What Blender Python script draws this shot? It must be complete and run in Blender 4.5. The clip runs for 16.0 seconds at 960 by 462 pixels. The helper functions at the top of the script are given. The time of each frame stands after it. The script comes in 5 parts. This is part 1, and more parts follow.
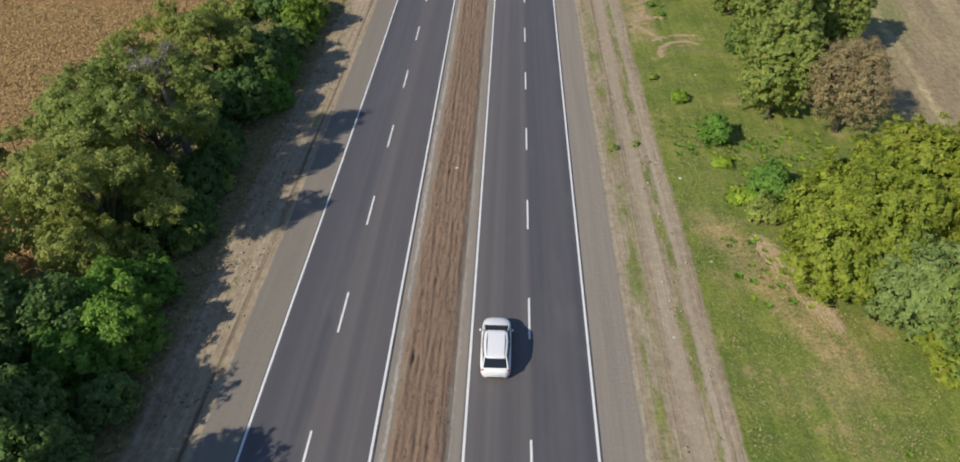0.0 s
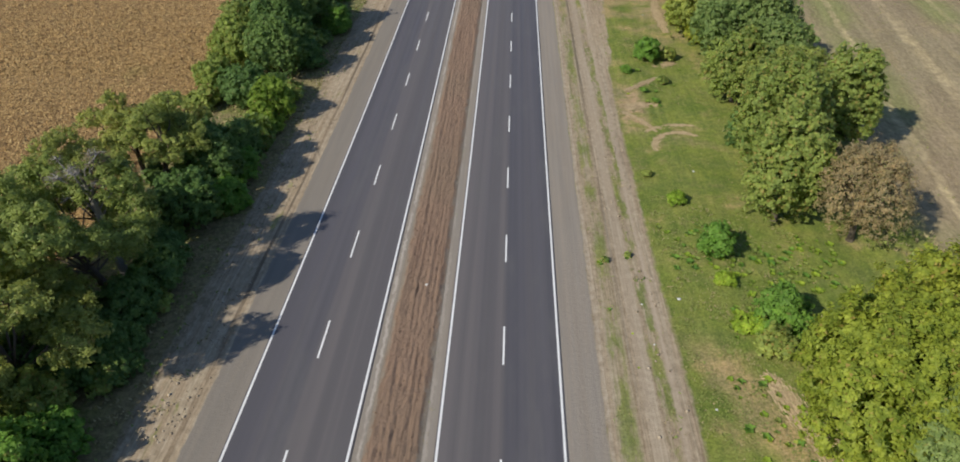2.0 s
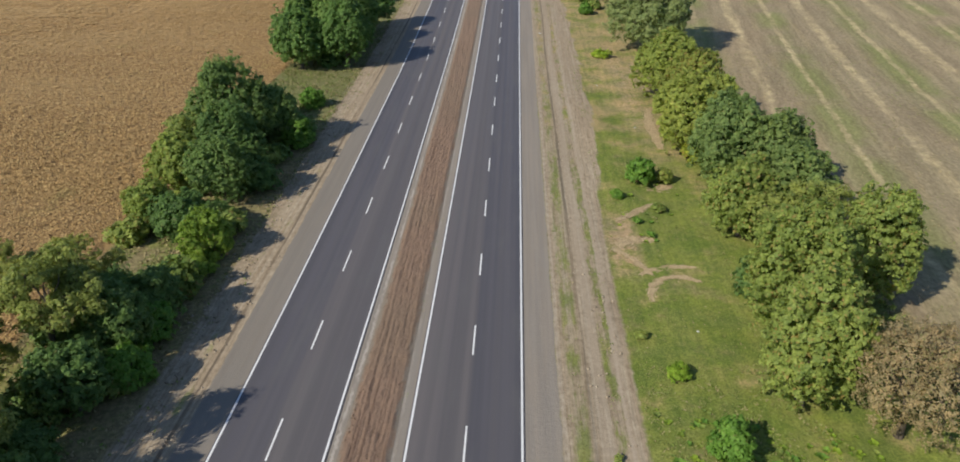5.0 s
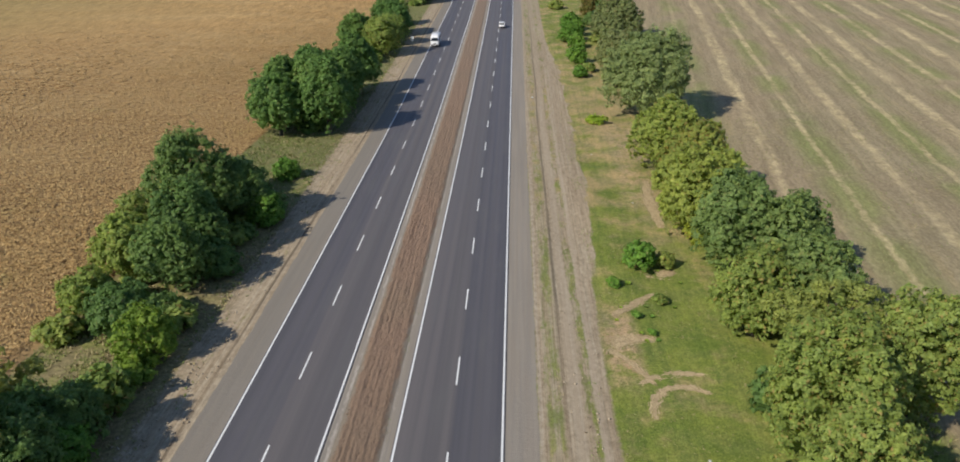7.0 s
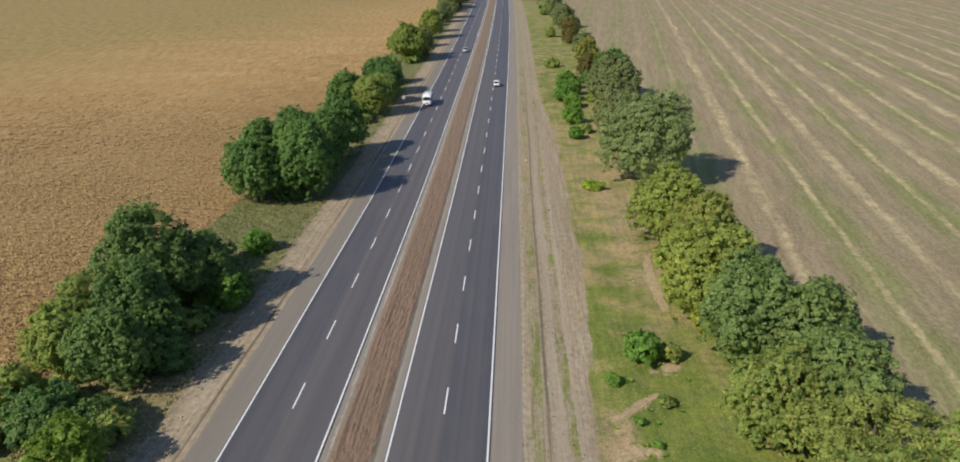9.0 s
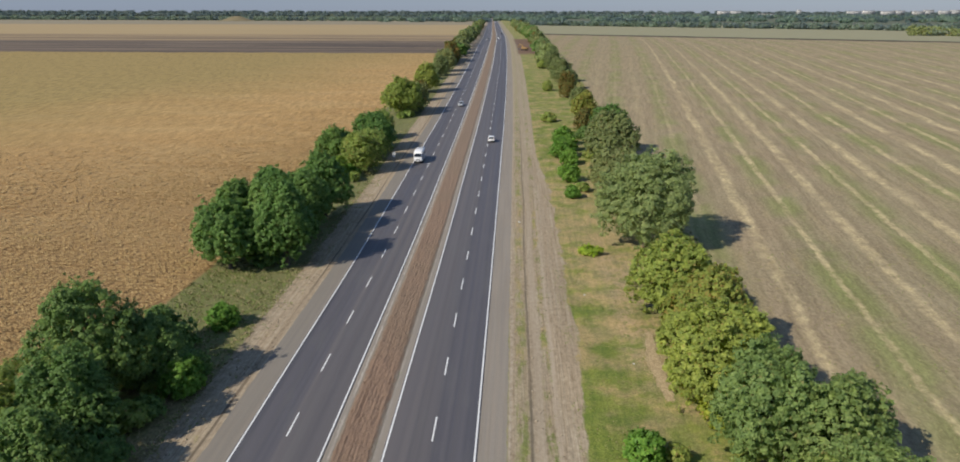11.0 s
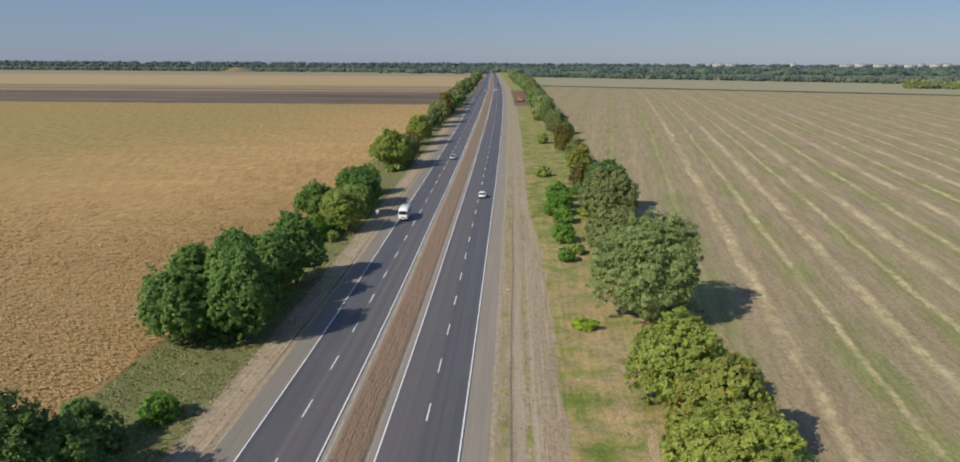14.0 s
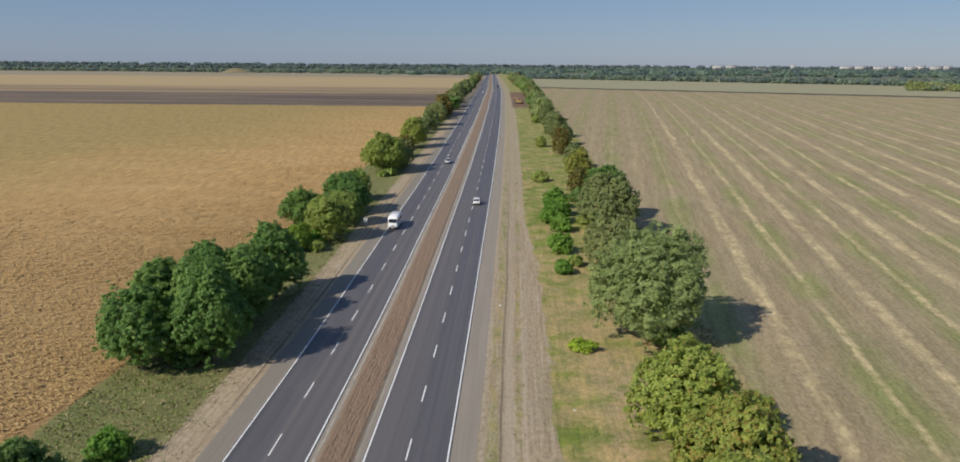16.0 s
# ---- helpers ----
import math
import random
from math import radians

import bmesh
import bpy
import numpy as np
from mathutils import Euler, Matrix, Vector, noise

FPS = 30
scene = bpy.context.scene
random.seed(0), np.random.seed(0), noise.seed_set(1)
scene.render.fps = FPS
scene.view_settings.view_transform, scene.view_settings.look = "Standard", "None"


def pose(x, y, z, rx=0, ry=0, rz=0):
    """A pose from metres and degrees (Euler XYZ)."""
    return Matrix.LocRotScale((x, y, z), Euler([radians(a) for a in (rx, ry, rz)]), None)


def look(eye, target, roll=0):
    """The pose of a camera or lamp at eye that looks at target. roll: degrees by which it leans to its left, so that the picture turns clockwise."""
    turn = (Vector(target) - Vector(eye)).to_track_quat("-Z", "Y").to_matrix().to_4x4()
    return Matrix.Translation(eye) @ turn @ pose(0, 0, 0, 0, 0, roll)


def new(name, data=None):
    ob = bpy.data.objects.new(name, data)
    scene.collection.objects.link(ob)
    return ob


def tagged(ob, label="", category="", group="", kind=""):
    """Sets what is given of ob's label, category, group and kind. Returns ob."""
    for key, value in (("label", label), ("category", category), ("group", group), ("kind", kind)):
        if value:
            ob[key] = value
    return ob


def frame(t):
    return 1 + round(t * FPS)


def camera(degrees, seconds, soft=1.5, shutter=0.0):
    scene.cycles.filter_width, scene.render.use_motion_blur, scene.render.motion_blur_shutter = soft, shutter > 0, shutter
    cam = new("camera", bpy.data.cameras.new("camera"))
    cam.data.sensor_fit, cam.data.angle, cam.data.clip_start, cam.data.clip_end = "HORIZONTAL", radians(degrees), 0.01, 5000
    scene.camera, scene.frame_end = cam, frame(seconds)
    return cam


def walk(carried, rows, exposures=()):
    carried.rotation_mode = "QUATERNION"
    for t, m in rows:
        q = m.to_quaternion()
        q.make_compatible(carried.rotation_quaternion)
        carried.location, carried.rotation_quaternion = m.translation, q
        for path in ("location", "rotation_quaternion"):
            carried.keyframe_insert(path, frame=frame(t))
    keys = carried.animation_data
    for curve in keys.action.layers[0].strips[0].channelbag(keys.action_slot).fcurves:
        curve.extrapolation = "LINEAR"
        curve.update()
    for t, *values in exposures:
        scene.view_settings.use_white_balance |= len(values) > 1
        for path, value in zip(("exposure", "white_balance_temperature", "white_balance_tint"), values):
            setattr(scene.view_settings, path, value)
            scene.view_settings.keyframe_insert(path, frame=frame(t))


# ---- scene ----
cam = camera(68.2, 16.0, soft=1.75)
# seconds, eye x, y, z, yaw, pitch, roll
ROWS = [
    (0.0, 0.001, -0.003, 37.377, 2.428, -39.968, 0.592),
    (0.5, 0.475, 2.335, 37.290, 2.463, -38.840, 0.555),
    (1.0, 0.951, 4.669, 37.208, 2.495, -37.742, 0.516),
    (1.5, 1.401, 6.996, 37.131, 2.530, -36.667, 0.478),
    (2.0, 1.840, 9.328, 37.063, 2.560, -35.583, 0.439),
    (2.5, 2.281, 11.676, 37.006, 2.585, -34.496, 0.400),
    (3.0, 2.726, 14.033, 36.955, 2.611, -33.453, 0.360),
    (3.5, 3.163, 16.395, 36.906, 2.637, -32.401, 0.320),
    (4.0, 3.597, 18.752, 36.854, 2.657, -31.365, 0.281),
    (6.5, 5.474, 30.491, 36.502, 2.628, -26.229, 0.055),
    (7.0, 5.797, 32.739, 36.489, 2.619, -25.213, 0.034),
    (7.5, 6.128, 34.960, 36.475, 2.612, -24.193, 0.016),
    (8.0, 6.442, 37.153, 36.464, 2.610, -23.134, 0.002),
    (8.5, 6.735, 39.306, 36.451, 2.618, -22.121, -0.007),
    (9.0, 7.043, 41.437, 36.440, 2.626, -21.120, -0.018),
    (11.5, 8.768, 51.661, 36.536, 2.707, -16.218, -0.101),
    (12.0, 9.065, 53.525, 36.531, 2.702, -15.252, -0.135),
    (12.5, 9.372, 55.379, 36.524, 2.689, -14.280, -0.171),
    (13.0, 9.670, 57.224, 36.513, 2.677, -13.573, -0.207),
    (13.5, 9.956, 59.063, 36.489, 2.666, -13.337, -0.241),
    (14.0, 10.228, 60.919, 36.466, 2.659, -13.270, -0.271),
    (14.5, 10.497, 62.793, 36.448, 2.652, -13.228, -0.299),
    (15.0, 10.754, 64.676, 36.434, 2.648, -13.203, -0.324),
    (15.5, 10.992, 66.560, 36.423, 2.649, -13.203, -0.344),
    (16.0, 11.213, 68.444, 36.419, 2.655, -13.164, -0.361),
]
walk(cam, [(t, pose(x, y, z, 90 + pitch, roll, yaw)) for t, x, y, z, yaw, pitch, roll in ROWS])

# ---- light ----
SUN_ELEV, SUN_DIR = radians(37), radians(40)   # SUN_DIR: the way the shadows fall, from +x towards +y
world = bpy.data.worlds.new("sky")
scene.world = world
world.use_nodes = True
wt = world.node_tree
sky = wt.nodes.new("ShaderNodeTexSky")
sky.sky_type, sky.sun_disc = "NISHITA", False
sky.sun_elevation = SUN_ELEV
sky.sun_rotation = radians(270) - SUN_DIR
sky.altitude, sky.air_density, sky.dust_density, sky.ozone_density = 100, 1.0, 0.3, 3.0
# a dry haze evens the sky out
haze = wt.nodes.new("ShaderNodeMix")
haze.data_type = "RGBA"
haze.inputs[0].default_value = 0.68
haze.inputs[7].default_value = (1.36, 2.15, 3.95, 1)
wt.links.new(sky.outputs[0], haze.inputs[6])
wt.links.new(haze.outputs[2], wt.nodes["Background"].inputs[0])
wt.nodes["Background"].inputs[1].default_value = 0.106
sun = new("sun", bpy.data.lights.new("sun", "SUN"))
sun.data.energy, sun.data.angle, sun.data.color = 4.8, radians(0.55), (1.0, 0.928, 0.81)
sun_way = Vector((math.cos(SUN_DIR) * math.cos(SUN_ELEV), math.sin(SUN_DIR) * math.cos(SUN_ELEV), -math.sin(SUN_ELEV)))
sun.matrix_world = look((-100, -60, 90), Vector((-100, -60, 90)) + sun_way)
scene.view_settings.exposure = -0.06


# ---- materials ----
class Nodes:
    """Short cuts for one material's nodes."""

    def __init__(self, name, rough=0.9):
        self.mat = bpy.data.materials.new(name)
        self.mat.use_nodes = True
        self.tree = self.mat.node_tree
        self.bsdf = self.tree.nodes["Principled BSDF"]
        self.bsdf.inputs["Roughness"].default_value = rough
        self.bsdf.inputs["Specular IOR Level"].default_value = 0.25

    def node(self, kind, operation="", interpolation_type="", data_type="", blend_type="", uv_map=""):
        n = self.tree.nodes.new(kind)
        if operation:
            n.operation = operation
        if interpolation_type:
            n.interpolation_type = interpolation_type
        if data_type:
            n.data_type = data_type
        if blend_type:
            n.blend_type = blend_type
        if uv_map:
            n.uv_map = uv_map
        return n

    def put(self, socket, value):
        if isinstance(value, bpy.types.NodeSocket):
            self.tree.links.new(value, socket)
        elif isinstance(value, tuple) and len(value) == 3 and socket.type == "RGBA":
            socket.default_value = (*value, 1)
        else:
            socket.default_value = value

    def plan(self):
        """Across the road and along it, in metres."""
        return self.node("ShaderNodeUVMap", uv_map="plan").outputs[0]

    def place(self):
        return self.node("ShaderNodeNewGeometry").outputs["Position"]

    def island(self):
        return self.node("ShaderNodeNewGeometry").outputs["Random Per Island"]

    def own(self):
        return self.node("ShaderNodeObjectInfo").outputs["Random"]

    def scaled(self, vec, x, y, z=1.0):
        n = self.node("ShaderNodeMapping")
        self.put(n.inputs["Vector"], vec)
        n.inputs["Scale"].default_value = (x, y, z)
        return n.outputs[0]

    def noise(self, vec, scale, detail=3.0, rough=0.55):
        n = self.node("ShaderNodeTexNoise")
        self.put(n.inputs["Vector"], vec)
        n.inputs["Scale"].default_value, n.inputs["Detail"].default_value, n.inputs["Roughness"].default_value = scale, detail, rough
        return n.outputs[0]

    def calc(self, op, a, b=0.0, c=0.0):
        n = self.node("ShaderNodeMath", operation=op)
        for socket, value in zip(n.inputs, (a, b, c)):
            self.put(socket, value)
        return n.outputs[0]

    def span(self, value, low, high, a=0.0, b=1.0):
        """Smooth step from a (at low) to b (at high)."""
        n = self.node("ShaderNodeMapRange", interpolation_type="SMOOTHSTEP")
        for socket, v in zip(n.inputs, (value, low, high, a, b)):
            self.put(socket, v)
        return n.outputs[0]

    def band(self, value, low, high, soft):
        return self.calc("MULTIPLY", self.span(value, low - soft, low + soft), self.span(value, high - soft, high + soft, 1.0, 0.0))

    def mix(self, fac, a, b, how="MIX"):
        n = self.node("ShaderNodeMix", data_type="RGBA", blend_type=how)
        for socket, v in zip((n.inputs[0], n.inputs[6], n.inputs[7]), (fac, a, b)):
            self.put(socket, v)
        return n.outputs[2]

    def bump(self, height, strength, distance):
        n = self.node("ShaderNodeBump")
        self.put(n.inputs["Height"], height)
        n.inputs["Strength"].default_value, n.inputs["Distance"].default_value = strength, distance
        self.put(self.bsdf.inputs["Normal"], n.outputs[0])

    def colour(self, value):
        self.put(self.bsdf.inputs["Base Color"], value)
        return self.mat


def plain(name, colour, rough=0.5, metal=0.0, grain=0.12, scale=6.0):
    """A paint, plastic or metal with slight unevenness."""
    n = Nodes(name, rough)
    n.bsdf.inputs["Metallic"].default_value = metal
    spot = n.noise(n.place(), scale, 4.0)
    dark = tuple(c * (1 - 2 * grain) for c in colour)
    return n.colour(n.mix(spot, dark, tuple(min(1, c * (1 + grain)) for c in colour)))


def leaves(name, dark, light, dry, dry_share=0.08):
    """Foliage: every leaf its own shade, a few dry ones, some light through the blade."""
    n = Nodes(name, 0.55)
    shade = n.mix(n.calc("MULTIPLY_ADD", n.island(), 0.75, 0.12), dark, light)
    patch = n.span(n.noise(n.place(), 0.35, 2.0), 0.35, 0.68)
    shade = n.mix(patch, shade, n.mix(0.55, shade, light))
    clump = n.span(n.noise(n.place(), 1.5, 3.0, 0.6), 0.32, 0.68)
    shade = n.mix(1.0, shade, n.mix(clump, (0.72, 0.78, 0.76), (1.24, 1.18, 1.12)), "MULTIPLY")
    bit = n.calc("FRACT", n.calc("MULTIPLY", n.island(), 37.0))
    shade = n.mix(n.span(bit, 1 - dry_share, 1 - dry_share + 0.02), shade, dry)
    tint = n.mix(n.own(), (0.85, 0.92, 0.85), (1.15, 1.08, 1.0))
    shade = n.mix(1.0, shade, tint, "MULTIPLY")
    n.colour(shade)
    glow = n.node("ShaderNodeBsdfTranslucent")
    n.put(glow.inputs[0], shade)
    both = n.node("ShaderNodeMixShader")
    both.inputs[0].default_value = 0.52
    out = n.tree.nodes["Material Output"]
    n.tree.links.new(n.bsdf.outputs[0], both.inputs[1])
    n.tree.links.new(glow.outputs[0], both.inputs[2])
    n.tree.links.new(both.outputs[0], out.inputs[0])
    return n.mat


LEAF = {
    "acacia": leaves("acacia_leaves", (0.222, 0.271, 0.078), (0.469, 0.524, 0.163), (0.42, 0.36, 0.14), 0.03),
    "elm": leaves("elm_leaves", (0.198, 0.269, 0.073), (0.415, 0.514, 0.150), (0.46, 0.36, 0.13), 0.08),
    "maple": leaves("maple_leaves", (0.124, 0.240, 0.046), (0.272, 0.481, 0.097), (0.30, 0.32, 0.10), 0.03),
    "walnut": leaves("walnut_leaves", (0.212, 0.274, 0.041), (0.433, 0.514, 0.087), (0.46, 0.36, 0.11), 0.035),
    "silver": leaves("silver_leaves", (0.225, 0.284, 0.120), (0.451, 0.535, 0.243), (0.40, 0.38, 0.19), 0.02),
    "brown": leaves("withered_leaves", (0.334, 0.250, 0.148), (0.620, 0.491, 0.302), (0.30, 0.31, 0.13), 0.12),
    "orange": leaves("autumn_leaves", (0.170, 0.163, 0.050), (0.295, 0.294, 0.094), (0.36, 0.20, 0.07), 0.22),
    "yellow": leaves("yellow_leaves", (0.171, 0.257, 0.043), (0.342, 0.483, 0.085), (0.42, 0.38, 0.12), 0.03),
    "dark": leaves("dark_leaves", (0.110, 0.192, 0.067), (0.246, 0.381, 0.123), (0.30, 0.30, 0.119), 0.02),
    # far belts: aerial haze is put into the leaf colour, pale and greyish
    "far": leaves("far_haze_leaves", (0.172, 0.228, 0.190), (0.305, 0.388, 0.319), (0.25, 0.25, 0.17), 0.05),
    "ash": leaves("ash_leaves", (0.118, 0.218, 0.063), (0.255, 0.409, 0.126), (0.330, 0.330, 0.120), 0.02),
    # horizon woods: stronger haze in the leaf colour, blue-grey instead of green
    "distant": leaves("distant_haze_leaves", (0.130, 0.180, 0.188), (0.228, 0.291, 0.308), (0.17, 0.17, 0.14), 0.05),
    "amber": leaves("turning_leaves", (0.250, 0.289, 0.072), (0.494, 0.534, 0.143), (0.50, 0.35, 0.11), 0.20),
    "olive": leaves("olive_leaves", (0.213, 0.279, 0.070), (0.454, 0.545, 0.147), (0.43, 0.35, 0.12), 0.05),
    "lime": leaves("lime_leaves", (0.252, 0.370, 0.045), (0.470, 0.640, 0.095), (0.50, 0.46, 0.12), 0.03),
    "verdant": leaves("verdant_leaves", (0.174, 0.253, 0.089), (0.383, 0.490, 0.182), (0.40, 0.36, 0.14), 0.03),
    "dull": leaves("dull_leaves", (0.180, 0.219, 0.093), (0.371, 0.435, 0.196), (0.36, 0.30, 0.15), 0.06),
    "bare": leaves("last_leaves", (0.16, 0.14, 0.09), (0.26, 0.23, 0.15), (0.22, 0.20, 0.10)),
}


def bark_material(name, dark, light):
    n = Nodes(name, 0.95)
    streak = n.noise(n.scaled(n.place(), 9, 9, 1.2), 1.0, 4.0, 0.7)
    n.bump(streak, 0.8, 0.05)
    return n.colour(n.mix(streak, dark, light))


def land_material():
    n = Nodes("land", 0.95)
    plan = n.plan()
    parts = n.node("ShaderNodeSeparateXYZ")
    n.put(parts.inputs[0], plan)
    x0, y = parts.outputs[0], parts.outputs[1]
    wide = n.noise(plan, 0.07, 3.0)
    mid = n.noise(plan, 0.45, 4.0, 0.6)
    fine = n.noise(plan, 3.2, 4.0, 0.65)
    long = n.noise(n.scaled(plan, 1.0, 0.06), 1.6, 4.0, 0.6)
    x = n.calc("ADD", x0, n.calc("MULTIPLY_ADD", n.calc("SUBTRACT", mid, 0.5), 1.6, n.calc("MULTIPLY", n.calc("SUBTRACT", wide, 0.5), 1.5)))
    # grass of the verges: green, with dry and bare patches
    grass = n.mix(fine, (0.097, 0.133, 0.027), (0.204, 0.256, 0.060))
    grass = n.mix(n.span(mid, 0.38, 0.62), grass, n.mix(fine, (0.112, 0.144, 0.036), (0.218, 0.250, 0.076)))
    hay = n.mix(fine, (0.250, 0.190, 0.108), (0.42, 0.335, 0.200))
    dry = n.calc("ADD", n.noise(plan, 0.16, 5.0, 0.65), n.calc("ADD", n.span(y, 75.0, 165.0, -0.07, 0.12), n.span(y, 165.0, 240.0, 0.0, -0.09)))
    grass = n.mix(n.span(dry, 0.45, 0.66, 0.0, 0.85), grass, hay)
    trail = n.calc("ADD", n.calc("MULTIPLY", n.calc("SUBTRACT", x0, 18.2), 0.928), n.calc("MULTIPLY", n.calc("SUBTRACT", y, 42.0), 0.371))
    trail = n.calc("MULTIPLY_ADD", n.calc("SUBTRACT", mid, 0.5), 2.4, trail)
    grass = n.mix(n.calc("MULTIPLY", n.calc("MULTIPLY", n.band(trail, -1.6, 1.6, 0.9), n.band(y, 29.0, 47.0, 3.0)), n.span(fine, 0.3, 0.55, 0.3, 0.9)), grass, hay)
    foot = n.calc("MULTIPLY", n.band(x, 21.5, 27.0, 1.2), n.band(y, 112.0, 165.0, 12.0))
    grass = n.mix(n.calc("MULTIPLY", foot, n.span(n.noise(plan, 0.3, 4.0, 0.7), 0.40, 0.58, 0.1, 0.85)), grass, n.mix(fine, (0.275, 0.205, 0.135), (0.45, 0.35, 0.24)))
    heap = n.calc("MULTIPLY", n.band(x, 14.6, 17.6, 0.7), n.band(n.calc("MULTIPLY_ADD", mid, 4.0, y), 84.0, 95.0, 2.0))
    grass = n.mix(n.calc("MULTIPLY", heap, n.span(n.noise(plan, 0.8, 5.0, 0.7), 0.35, 0.55, 0.1, 0.9)), grass, n.mix(fine, (0.29, 0.205, 0.140), (0.46, 0.35, 0.25)))
    grass = n.mix(1.0, grass, n.mix(n.span(n.noise(plan, 1.4, 5.0, 0.75), 0.30, 0.70), (0.79, 0.81, 0.78), (1.20, 1.18, 1.18)), "MULTIPLY")
    mow = n.noise(n.scaled(plan, 1.5, 0.10), 1.0, 4.0, 0.65)
    grass = n.mix(1.0, grass, n.mix(n.span(mow, 0.34, 0.66), (0.92, 0.94, 0.90), (1.22, 1.17, 1.12)), "MULTIPLY")
    tuft = n.noise(plan, 5.5, 5.0, 0.8)
    grass = n.mix(1.0, grass, n.mix(n.span(tuft, 0.36, 0.62), (0.62, 0.66, 0.58), (1.18, 1.15, 1.16)), "MULTIPLY")
    grass = n.mix(n.span(y, 260.0, 520.0, 0.0, 0.5), grass, n.mix(fine, (0.195, 0.190, 0.080), (0.315, 0.300, 0.142)))
    grass = n.mix(1.0, grass, n.mix(n.span(n.noise(plan, 0.28, 3.0, 0.55), 0.34, 0.64), (0.88, 0.93, 0.82), (1.24, 1.15, 1.06)), "MULTIPLY")
    # earth of the roadsides, drawn out along the road by wheels
    sway = n.calc("MULTIPLY_ADD", n.calc("SUBTRACT", n.noise(n.scaled(plan, 0.3, 0.03), 1.0, 2.0), 0.5), 0.7, x0)
    edge = n.calc("MULTIPLY_ADD", n.calc("SUBTRACT", n.noise(plan, 1.3, 5.0, 0.7), 0.5), 0.75, sway)
    lane = n.noise(n.scaled(plan, 2.6, 0.035), 1.0, 4.0, 0.65)
    crumb = n.noise(n.scaled(plan, 1.0, 0.55), 2.1, 5.0, 0.75)
    dirt = n.mix(fine, (0.252, 0.198, 0.136), (0.450, 0.362, 0.255))
    dirt = n.mix(n.span(lane, 0.42, 0.64), dirt, n.mix(fine, (0.310, 0.258, 0.188), (0.480, 0.408, 0.306)))
    dirt = n.mix(1.0, dirt, n.mix(n.span(crumb, 0.32, 0.68), (0.78, 0.76, 0.73), (1.15, 1.15, 1.14)), "MULTIPLY")
    streak = n.noise(n.scaled(plan, 7.0, 0.10), 1.0, 5.0, 0.75)
    dirt = n.mix(1.0, dirt, n.mix(n.span(streak, 0.34, 0.64), (0.78, 0.75, 0.71), (1.10, 1.10, 1.09)), "MULTIPLY")
    dirt = n.mix(n.span(n.noise(plan, 6.0, 4.0, 0.8), 0.60, 0.70, 0.0, 0.55), dirt, (0.135, 0.100, 0.064))
    green = n.noise(n.scaled(plan, 1.0, 0.22), 0.75, 5.0, 0.7)
    # smooth pale wheel lanes, a dark rut, a pale ridge
    dirt_right = n.mix(n.calc("MULTIPLY", n.band(edge, 11.05, 11.95, 0.18), n.span(y, 130.0, 240.0, 0.5, 0.15)), dirt, n.mix(fine, (0.360, 0.295, 0.213), (0.465, 0.385, 0.286)))
    dirt_right = n.mix(n.calc("MULTIPLY", n.band(edge, 9.05, 10.3, 0.25), n.span(green, 0.44, 0.60, 0.08, 0.80)), dirt_right, grass)
    dirt_right = n.mix(n.calc("MULTIPLY", n.band(edge, 12.05, 12.95, 0.2), n.span(green, 0.46, 0.60, 0.0, 0.85)), dirt_right, grass)
    dirt_right = n.mix(n.calc("MULTIPLY", n.band(sway, 10.42, 10.72, 0.13), n.calc("MULTIPLY", n.span(lane, 0.36, 0.58, 0.15, 0.70), n.calc("MULTIPLY", n.span(y, 50.0, 85.0, 0.30, 1.0), n.span(y, 180.0, 300.0, 1.0, 0.3)))), dirt_right, (0.072, 0.060, 0.042))
    dirt_right = n.mix(n.calc("MULTIPLY", n.band(edge, 12.90, 13.35, 0.16), n.calc("MULTIPLY", n.span(lane, 0.3, 0.55, 0.35, 0.85), n.span(y, 120.0, 220.0, 1.0, 0.25))), dirt_right, n.mix(fine, (0.350, 0.282, 0.205), (0.50, 0.412, 0.310)))
    dirt_right = n.mix(n.calc("MULTIPLY", n.band(edge, 8.30, 8.62, 0.16), n.span(crumb, 0.36, 0.58, 0.05, 0.45)), dirt_right, (0.43, 0.375, 0.30))
    dirt_left = n.mix(n.calc("MULTIPLY", n.band(sway, -19.10, -18.80, 0.10), n.span(lane, 0.36, 0.58, 0.1, 0.8)), dirt, (0.090, 0.066, 0.046))
    dirt_left = n.mix(n.calc("MULTIPLY", n.band(edge, -20.6, -19.4, 0.4), n.span(green, 0.56, 0.68, 0.0, 0.75)), dirt_left, grass)
    dirt_left = n.mix(n.calc("MULTIPLY", n.span(edge, -20.8, -22.0), n.span(n.noise(plan, 0.9, 5.0, 0.75), 0.46, 0.60, 0.0, 0.75)), dirt_left, n.mix(fine, (0.120, 0.100, 0.060), (0.260, 0.215, 0.130)))
    # litter under the trees
    litter = n.mix(fine, (0.145, 0.118, 0.060), (0.330, 0.272, 0.145))
    herbs = n.calc("MULTIPLY", n.span(n.noise(plan, 0.5, 5.0, 0.7), 0.44, 0.60, 0.1, 0.85), n.span(x, -24.5, -27.0, 0.35, 1.0))
    litter = n.mix(herbs, litter, n.mix(fine, (0.128, 0.148, 0.040), (0.275, 0.290, 0.090)))
